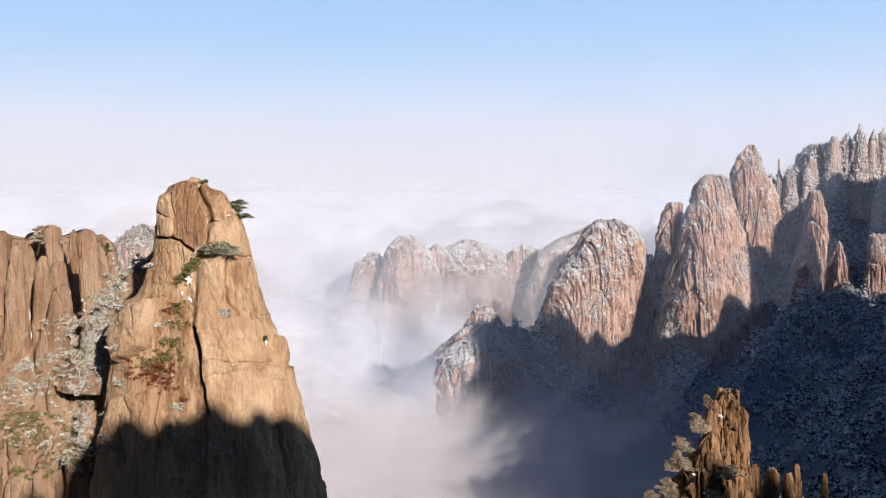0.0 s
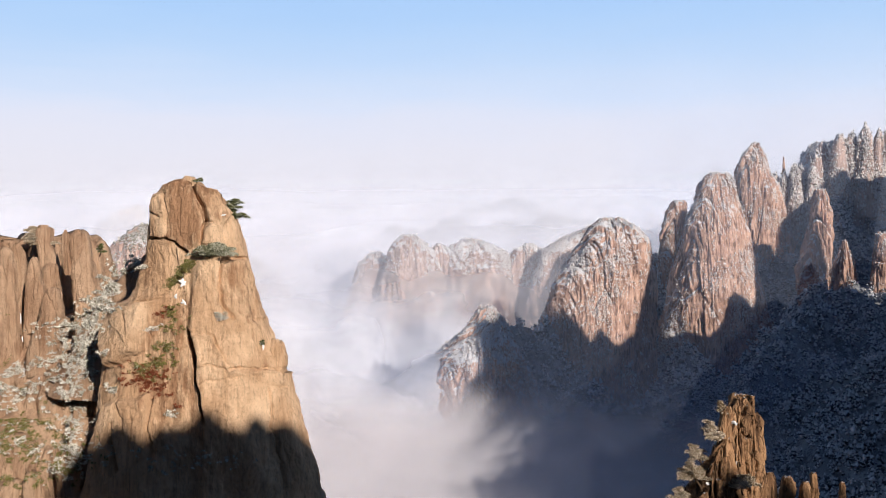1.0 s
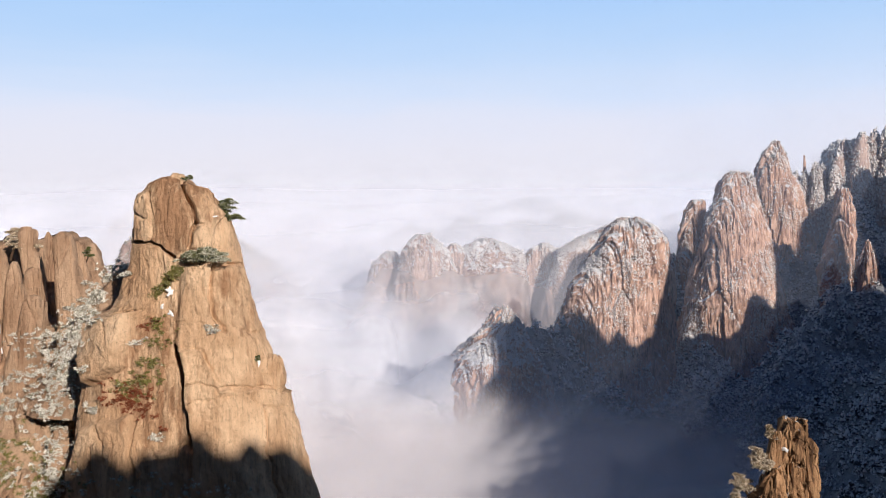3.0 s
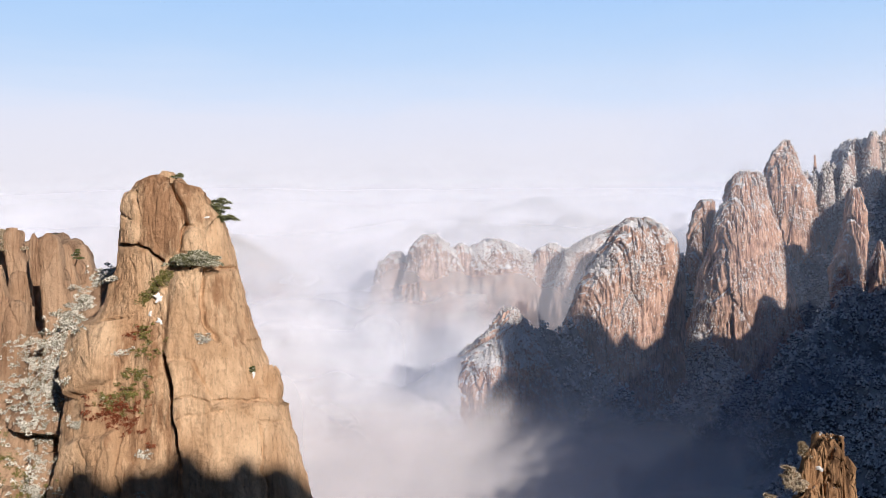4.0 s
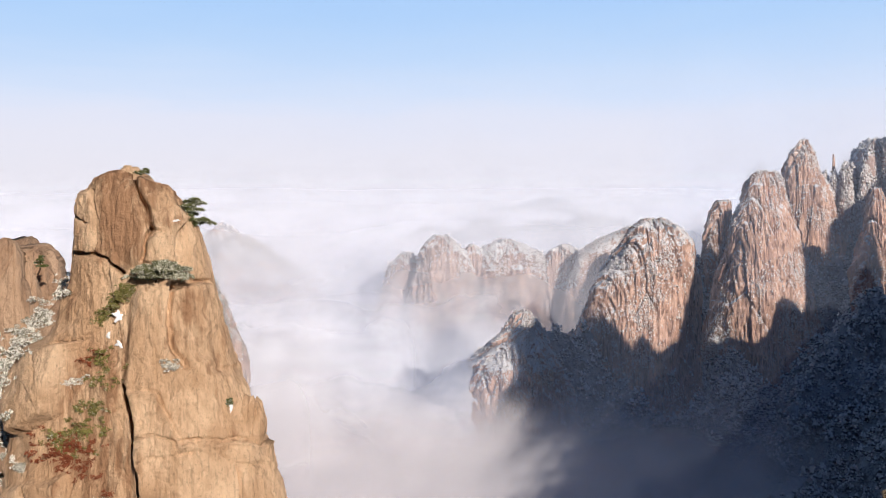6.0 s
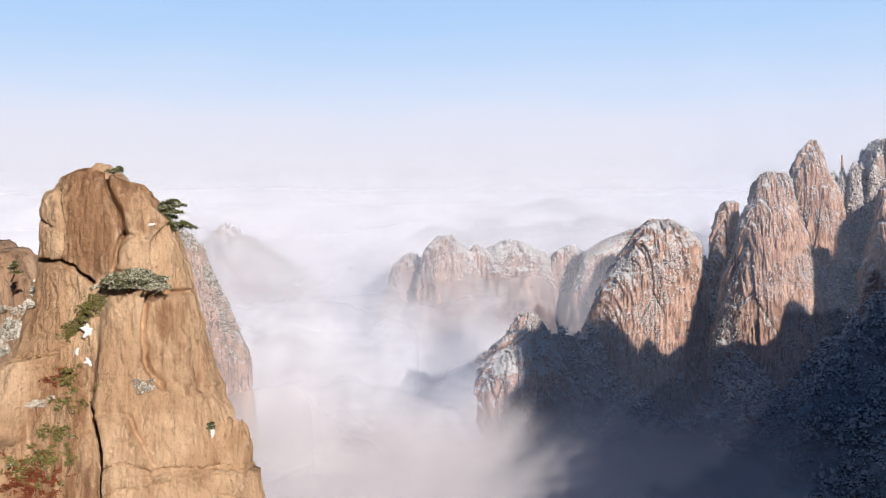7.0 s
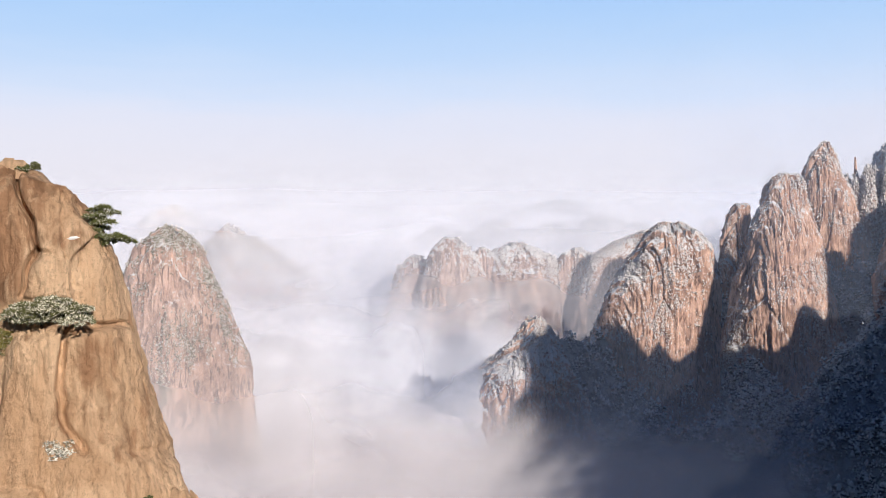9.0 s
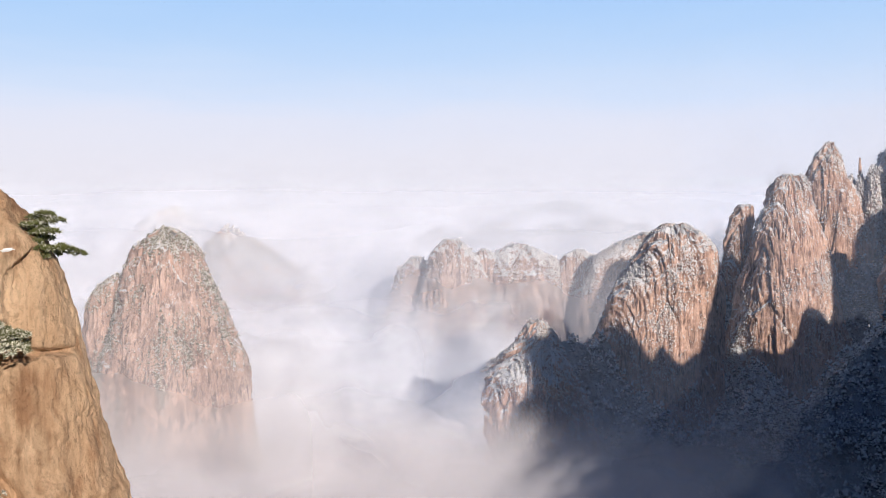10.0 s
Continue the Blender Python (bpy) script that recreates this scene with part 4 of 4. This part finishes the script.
shelf = thing("rock_shelf", (-88, 180, -90))
tagged(shelf, "broken granite shelf with snow and shrubs", "mountain")
block(shelf, "rock_base", [(-27, -104, -72), (-32, -110, -67), (-40, -112, -64.5), (-50, -113, -62), (-62, -116, -61), (-90, -130, -60)], 210, 231, (1.4, 4.5), 2.3, 180, 110, 0.95, 0.9, 0.75, ROCK_OLD)
srng = np.random.default_rng(77)
for tier, (z0, y0, x0, x1, count) in enumerate([(-34, 183, -107, -68, 7), (-37, 177, -104, -65, 7), (-45, 168.5, -100, -64, 7), (-52, 161.5, -96, -63, 6)]):
    for k in range(count):
        x = x0 + (x1 - x0) * (k + 0.2 + 0.6 * srng.random()) / count
        w = (x1 - x0) / count * (0.4 + 0.25 * srng.random())
        block(shelf, "rock_block", squat(x, z0 + srng.normal(0, 1.6), w, 13 + 4 * srng.random(), srng.normal(0, 0.5)), y0 + srng.normal(0, 1.2), 300 + 10 * tier + k, (0.65, 2.0), 3.2, 60, 42, 1.1, rock=ROCK_OLD)

# ---- the small crag in the foreground valley ----
crag = thing("rock_crag", (52, 161, -140))
tagged(crag, "rugged orange granite crag with snow patches", "rock")
block(crag, "summit_block", [(-37.5, 53.4, 55.0), (-38.6, 52.4, 56.4), (-42, 52.0, 57.2), (-48, 51.6, 57.8), (-56, 51.0, 58.4), (-70, 49, 61)], 161, 251, (1.7, 1.5), 3.4, 120, 120, 0.8, rock=ROCK_RUST)
block(crag, "side_block", [(-39.5, 51.4, 52.4), (-41, 50.6, 53.0), (-46, 49.6, 53.4), (-52, 48.0, 53.6), (-62, 46, 54)], 160.4, 252, (1.5, 1.4), 3.4, 100, 100, 0.7, rock=ROCK_RUST)
block(crag, "lower_block", [(-44.8, 50.0, 51.4), (-46.6, 48.8, 52.4), (-51, 46.8, 53.0), (-57, 44.2, 53.4), (-70, 41, 55)], 157.4, 253, (1.6, 1.4), 3.4, 100, 100, 0.7, rock=ROCK_RUST)
block(crag, "side_block", [(-40.2, 56.2, 57.2), (-41.4, 55.4, 58.0), (-48, 55.2, 58.3), (-62, 54.6, 59.4)], 159.6, 254, (0.9, 1.1), 3.4, 90, 90, 0.7, rock=ROCK_RUST)
block(crag, "rock_base", [(-55, 46, 58.5), (-60, 43, 60), (-75, 39, 65), (-140, 20, 90)], 163, 255, (1.4, 2.6), 2.4, 120, 80, 0.8, rock=ROCK_RUST)
for n, (x, y, top, w) in enumerate([(60.8, 163, -52.8, 1.5), (64.6, 164, -53.6, 1.5), (67.6, 163, -54.4, 0.9), (69.6, 164, -53.0, 1.0), (75.5, 165, -55.2, 0.9)]):
    tower("boulder", [(top, x - 0.5 * w, x + 0.5 * w), (top - 0.6, x - 0.85 * w, x + 0.8 * w), (top - 3, x - w, x + w), (top - 14, x - 1.5 * w, x + 1.5 * w)], y, "upright brown granite block beside the crag", "rock",
          front=0.9, n_round=60, n_tall=44, rock=ROCK_RUST, relief=(0.35, 1.2), seed=260 + n, power=3, tall=0.4)
tower("rock_shelf", [(-64, 58, 80), (-70, 52, 90), (-90, 35, 120), (-150, 0, 150)], 172, "granite shelf below the crag", "mountain", front=0.6, n_round=120, n_tall=60, rock=ROCK_RUST, relief=(1.6, 3), seed=270, tall=0.4)
block(near, "shoulder_block", [(-27.0, -31.9, -30.4), (-27.8, -32.4, -29.6), (-30.0, -32.8, -29.0), (-31.6, -32.8, -29.0), (-33.4, -32.4, -29.6)], 160.6, 57, (0.3, 1.6), 2.6, 100, 70)
block(near, "summit_boulder", [(3.0, -47.9, -46.4), (2.7, -48.3, -46.0), (2.2, -48.6, -45.7), (1.2, -48.6, -45.6)], 163.2, 58, (0.15, 1.0), 2.6, 60, 30)


# ---- plants and snow on the near rocks ----
PINE_GREEN = frosted("pine_needles", (0.09, 0.10, 0.035), (0.75, 0.75, 0.66), 0.12, 2.2)
PINE_MIXED = frosted("half_rimed_pine", (0.10, 0.105, 0.045), (0.84, 0.82, 0.70), 0.46, 2.2)
PINE_WHITE = frosted("rimed_pine", (0.22, 0.165, 0.10), (0.86, 0.75, 0.61), 0.5, 2.2)
SHRUB_GREEN = frosted("green_shrub", (0.17, 0.155, 0.05), (0.55, 0.53, 0.42), 0.05, 3)
SHRUB_RED = frosted("rusty_shrub", (0.2, 0.06, 0.03), (0.36, 0.2, 0.12), 0.0, 3)
SHRUB_WHITE = frosted("rimed_shrub", (0.16, 0.15, 0.10), (0.92, 0.89, 0.82), 0.66, 2.5)
b = Nodes("pine_bark")
BARK = b.done(b.ramp(b.noise(6, b.coords(), 5, 0.7), (0.3, (0.05, 0.03, 0.02)), (0.7, (0.13, 0.08, 0.05))), 0.9)
s = Nodes("snow")
s.bump(s.noise(3, s.coords(), 4, 0.6), 0.4, 0.1)
SNOW = s.done((0.85, 0.86, 0.88), 0.6)
prng = np.random.default_rng(11)


def sprays(centres, normals, length, width, per, rng):
    """Bunches of thin needle blades, each a triangle."""
    n = len(centres)
    c = np.repeat(centres, per, 0)
    d = np.repeat(normals, per, 0) * 0.55 + rng.normal(0, 0.62, (n * per, 3))
    d /= np.linalg.norm(d, axis=1, keepdims=True)
    ln = length * (0.6 + 0.7 * rng.random((n * per, 1)))
    side = np.cross(d, rng.normal(0, 1, (n * per, 3)))
    side /= np.maximum(np.linalg.norm(side, axis=1, keepdims=True), 1e-6)
    v = np.stack([c - side * width, c + side * width, c + d * ln], 1).reshape(-1, 3)
    return v, np.arange(len(v)).reshape(-1, 3)


def tube(line, radii, sides=7):
    line = np.array(line, float)
    a = np.linspace(0, 2 * np.pi, sides, endpoint=False)
    rings = []
    for k, p in enumerate(line):
        d = line[min(k + 1, len(line) - 1)] - line[max(k - 1, 0)]
        d /= np.linalg.norm(d)
        e = np.cross(d, (0.3, 1, 0.2))
        e /= np.linalg.norm(e)
        g = np.cross(d, e)
        rings.append(p + radii[k] * (np.cos(a)[:, None] * e + np.sin(a)[:, None] * g))
    return np.concatenate(rings), grid_faces(len(line), sides, True)


def joined(pieces):
    vs, fs, at = [], [], 0
    for v, f in pieces:
        vs.append(v)
        fs.append(f + at)
        at += len(v)
    return np.concatenate(vs), np.concatenate(fs)


def pine(at, height, spread, tiers, leaf, label, lean=(0.0, 0.0), seed=0, needle=0.3):
    """A wind-shaped mountain pine: crooked trunk, level limbs, flat pads of needles."""
    rng = np.random.default_rng(seed)
    root = thing("pine_tree", at)
    at = np.array(at, float)
    k = np.linspace(0, 1, 8)
    trunk = at + np.stack([lean[0] * k ** 1.5 + 0.07 * height * np.sin(5 * k + seed), lean[1] * k ** 1.5 + 0.05 * height * np.sin(4 * k + 2 * seed), height * k - 0.3], 1)
    tagged(root, label, "tree", "mountain pines")
    part("trunk", mesh_of("trunk", *tube(trunk, 0.045 * height * (1 - 0.75 * k) + 0.02), BARK), root)
    for i in range(tiers):
        u = 0.35 + 0.65 * (i + 0.5) / tiers
        p = np.array([np.interp(u, k, trunk[:, j]) for j in range(3)])
        ang = 2.4 * i + seed + rng.random()
        reach = spread * (0.55 + 0.5 * rng.random()) * (1.15 - 0.75 * (u - 0.35) / 0.65)
        q = p + np.array([math.cos(ang), 0.7 * math.sin(ang), 0.06]) * reach * 0.6
        limb = np.stack([p, p * 0.5 + q * 0.5 + (0, 0, 0.05 * height), q])
        part("branch", mesh_of("branch", *tube(limb, [0.016 * height, 0.012 * height, 0.006 * height], 5), BARK), root)
        pieces = []
        for s in range(5):
            c = p + (q - p) * (0.35 + 0.22 * s) + np.array([rng.normal(0, 0.2), rng.normal(0, 0.2), 0.03]) * reach
            w = reach * (0.2 + 0.14 * rng.random())
            m = int(12 + 34 * w * w)
            rr, aa = np.sqrt(rng.random(m)), rng.random(m) * 6.283
            pad = c + np.stack([w * rr * np.cos(aa), 0.8 * w * rr * np.sin(aa), 0.34 * w * (1 - rr ** 2) + 0.03 * rng.normal(size=m)], 1)
            pieces.append(sprays(pad, np.tile((0, 0, 0.7), (m, 1)) + 0.9 * (pad - c) / w, needle, 0.055 * needle / 0.3, 14, rng))
        part("foliage_pad", mesh_of("foliage_pad", *joined(pieces), leaf, False), root)
    return root


def shrub_mesh(name, leaf, seed):
    rng = np.random.default_rng(seed)
    m = 66
    heart = rng.normal(0, 0.32, (6, 3)) * (1, 1, 0.6) + (0, 0, 0.2)
    d = rng.normal(size=(m, 3))
    d /= np.linalg.norm(d, axis=1, keepdims=True)
    d[:, 2] = np.abs(d[:, 2]) * 0.9 - 0.15
    at = heart[np.arange(m) % 6] + d * (0.16 + 0.12 * rng.random((m, 1)))
    v, f = sprays(at, d, 0.2, 0.05, 5, rng)
    return mesh_of(name, v, f, leaf, False)


SHRUBS = {kind: [shrub_mesh("shrub", leaf, 300 + 10 * n + k) for k in range(4)] for n, (kind, leaf) in enumerate((("green", SHRUB_GREEN), ("rusty", SHRUB_RED), ("white", SHRUB_WHITE)))}
LABELS = {"green": "low olive-green shrub rooted in a rock crack", "rusty": "low rust-red shrub rooted in a rock crack", "white": "small shrub thick with white rime"}
bpy.context.view_layer.update()
graph = bpy.context.evaluated_depsgraph_get()


def on_rock(x, z, y=155.0):
    """The rock's surface towards a place, seen from the start of the flight."""
    eye = Vector((0.2, -3.3, 0.0))
    hit, place, normal, _, ob, _ = scene.ray_cast(graph, eye, (Vector((x, y, z)) - eye).normalized(), distance=320)
    return (place, normal) if hit else (None, None)


SCRUB = []


def shrub(x, z, size, kind, y=155.0, loose=True):
    place, normal = on_rock(x, z, y)
    if place is None:
        return
    ob = new("shrub", SHRUBS[kind][int(prng.integers(4))])
    sx = size * (0.8 + 0.5 * prng.random())
    ob.matrix_world = Matrix.LocRotScale(place - normal * 0.12 * size, Euler((prng.normal(0, 0.15), prng.normal(0, 0.15), prng.random() * 6.28)), (sx, sx, size * (0.7 + 0.5 * prng.random())))
    if not loose:
        me, mw = ob.data, ob.matrix_world.copy()
        co = np.empty(len(me.vertices) * 3, np.float32)
        me.vertices.foreach_get("co", co)
        rot, mv = np.array(mw.to_3x3()), np.array(mw.translation)
        SCRUB.append((co.reshape(-1, 3) @ rot.T + mv, np.arange(len(me.vertices)).reshape(-1, 3)))
        bpy.data.objects.remove(ob)
        return
    tagged(ob, LABELS[kind], "shrub", kind + " shrubs")


def strew(line, wide, count, sizes, kind, y=155.0, loose=True):
    """Shrubs along a crack or gully."""
    line = np.array(line, float)
    k = np.arange(len(line))
    for _ in range(count):
        u = prng.random() * (len(line) - 1)
        x, z = np.interp(u, k, line[:, 0]), np.interp(u, k, line[:, 1])
        shrub(x + prng.normal(0, wide), z + prng.normal(0, 0.6 * wide), sizes[0] + (sizes[1] - sizes[0]) * prng.random() ** 2, kind, y, loose)


strew([(-44.6, -12.2), (-46.5, -14), (-48.5, -16.6)], 0.7, 34, (0.7, 1.5), "green")
strew([(-49.5, -21), (-51, -22)], 0.7, 8, (0.5, 1.1), "rusty")
strew([(-49, -30), (-52, -34), (-55, -32), (-50, -36)], 1.7, 80, (0.6, 1.7), "rusty")
strew([(-48, -20), (-50, -28), (-51, -33), (-55, -30)], 1.6, 80, (0.6, 1.7), "green")
strew([(-53.6, -0.2), (-52.0, 1.4), (-50.4, 2.4)], 0.2, 12, (0.4, 0.8), "white")
strew([(-55.2, -7.5), (-55.8, -10), (-56.3, -12)], 0.3, 10, (0.6, 1.2), "green")
strew([(-50.5, -23.6), (-53, -24.6)], 0.5, 9, (0.6, 1.2), "white")
strew([(-59.8, -34.6), (-58.6, -35.4)], 0.7, 10, (0.7, 1.4), "white")
strew([(-49.6, -39.8), (-48, -39.6)], 0.6, 8, (0.6, 1.3), "white")
strew([(-40.2, -21.2), (-39.4, -22.6)], 0.3, 12, (0.8, 1.3), "white")
strew([(-32.8, -26.6), (-32.4, -27.0)], 0.2, 4, (0.5, 0.9), "green")
strew([(-56.5, -12), (-59.5, -17), (-62.5, -22), (-64, -28), (-66, -34), (-67, -42), (-68, -50)], 1.6, 400, (0.8, 2.1), "white", loose=False)
strew([(-67.5, -22), (-68.5, -26), (-67, -30)], 1.0, 60, (0.7, 1.6), "white", loose=False)
strew([(-78.5, -32), (-74, -31), (-69.5, -29.5)], 0.8, 60, (0.7, 1.6), "white", loose=False)
strew([(-70, -23), (-69, -30), (-73, -35), (-81, -37), (-76, -47)], 1.8, 130, (0.7, 1.8), "white", loose=False)
strew([(-83, -22), (-82, -35), (-72, -40), (-80, -48)], 2.6, 60, (0.5, 1.4), "green")
strew([(-80, -43), (-72, -50), (-60, -47), (-48, -48), (-36, -48)], 2.5, 80, (0.5, 1.6), "white", loose=False)
WHITE, SCRUB = SCRUB, []
strew([(-84, -38), (-80, -44), (-72, -42), (-66, -48), (-78, -52)], 3.2, 150, (0.7, 1.7), "green", loose=False)
strew([(-43.8, -11.8), (-46.0, -13.6), (-48.6, -16.8)], 0.55, 40, (0.7, 1.5), "green", loose=False)
strew([(-84, -14), (-86, -24), (-84, -34)], 2.0, 40, (0.5, 1.3), "green", loose=False)
tagged(new("olive_scrub", mesh_of("olive_scrub", *joined(SCRUB), SHRUB_GREEN, False)), "patches of olive scrub on the broken shelf", "scrub", kind="stuff")
SCRUB = WHITE
tagged(new("frosted_scrub", mesh_of("frosted_scrub", *joined(SCRUB), SHRUB_WHITE, False)), "thicket of white rimed scrub filling the gullies", "scrub", kind="stuff")
for x, z, w, h in [(-46.2, -15.8, 0.9, 1.1), (-46.1, -19.4, 0.7, 0.7), (-47.6, -18.2, 0.7, 0.4), (-32.3, -27.2, 0.6, 0.8), (-38.9, -3.9, 0.7, 0.2), (-75.0, -31.6, 1.8, 0.5), (-79.5, -35.0, 1.5, 0.4), (-72.5, -33.0, 1.2, 0.5), (-75.6, -22.3, 0.45, 1.7), (-75.4, -25.8, 0.5, 1.4), (53.6, -36.6, 0.7, 0.3), (51.3, -41.0, 1.1, 0.5), (48.2, -44.6, 0.6, 0.6), (47.0, -52.0, 0.7, 0.5)]:
    place, normal = on_rock(x, z)
    if place is not None:
        rim = 18
        a = np.linspace(0, 2 * np.pi, rim, endpoint=False)
        rad = 0.7 + 0.4 * np.sin(2 * a + 7 * prng.random()) * prng.random() + 0.3 * np.sin(5 * a + 7 * prng.random()) * prng.random() + 0.5 * (prng.random(rim) - 0.5)
        ring = np.stack([w * rad * np.cos(a), 0.05 * np.ones(rim), h * rad * np.sin(a)], 1)
        v = np.concatenate([ring, ring * (0.75, 1, 0.75) + (0, -0.14, 0), ring * (0.4, 1, 0.4) + (0, -0.2, 0), [[0, -0.16, 0]]])
        f = np.concatenate([grid_faces(3, rim, True)[:, :3], grid_faces(3, rim, True)[:, [0, 2, 3]], np.stack([2 * rim + np.arange(rim), 2 * rim + (np.arange(rim) + 1) % rim, np.full(rim, 3 * rim)], 1)])
        ob = new("snow_patch", mesh_of("snow_patch", v, f, SNOW))
        slope = Vector((normal.x, normal.y, max(0.0, normal.z))).normalized()
        ob.matrix_world = Matrix.Translation(place + normal * 0.03) @ slope.to_track_quat("-Y", "Z").to_matrix().to_4x4()
        tagged(ob, "patch of old white snow on a rock ledge", "snow", "snow patches")

# pines
pine((-40.2, 163.4, -6.7), 5.6, 3.4, 13, PINE_GREEN, "dark green pine leaning out from the cliff edge", (1.7, -0.5), 1)
pine((-45.6, 163.0, 1.6), 1.3, 1.5, 6, PINE_GREEN, "low flat pine on the summit", (0.6, 0), 2, 0.2)
place, _ = on_rock(-42.2, -11.6)
pine((place.x + 0.7, place.y + 0.2, place.z - 0.7), 3.6, 4.7, 20, PINE_MIXED, "wide flat-topped pine growing from a ledge", (1.6, -1.4), 3)
place, _ = on_rock(-32.6, -26.9)
pine((place.x, place.y, place.z), 1.1, 0.9, 4, PINE_GREEN, "small pine on a rock shoulder", (0.2, 0), 4, 0.2)
pine((-94.0, 199, -14), 6.5, 4.2, 13, PINE_WHITE, "broad rime-covered pine above the pillars", (0.8, 0), 5, 0.4)
pine((-78.6, 199, -14.6), 3.4, 1.6, 4, PINE_GREEN, "small flat pine beside a pillar", (0.7, 0), 6)
pine((-104, 200, -16), 7, 3.4, 10, PINE_WHITE, "rime-covered pine among the pillars", (0.5, 0), 7, 0.4)
for n, (x, y, z, h, sp, lean) in enumerate([(49.5, 158, -46.5, 5.2, 2.4, -1.6), (46.0, 157, -53.5, 5.0, 2.8, -2.2), (52.8, 154.2, -53.5, 3.6, 2.6, 0.3), (43.5, 158, -58.5, 5.0, 2.6, -1.5), (51.2, 161, -41.5, 3.0, 1.2, -0.6), (49.8, 154, -58.5, 4, 2.4, 0.2), (46.8, 159, -50.5, 4.6, 2.2, -1.8), (40.5, 158, -60.5, 4.5, 2.6, -1.0)]):
    pine((x, y, z), h, 1.15 * sp, 12, PINE_WHITE, "rime-covered pine clinging to the crag", (lean, 0), 20 + n, 0.34)
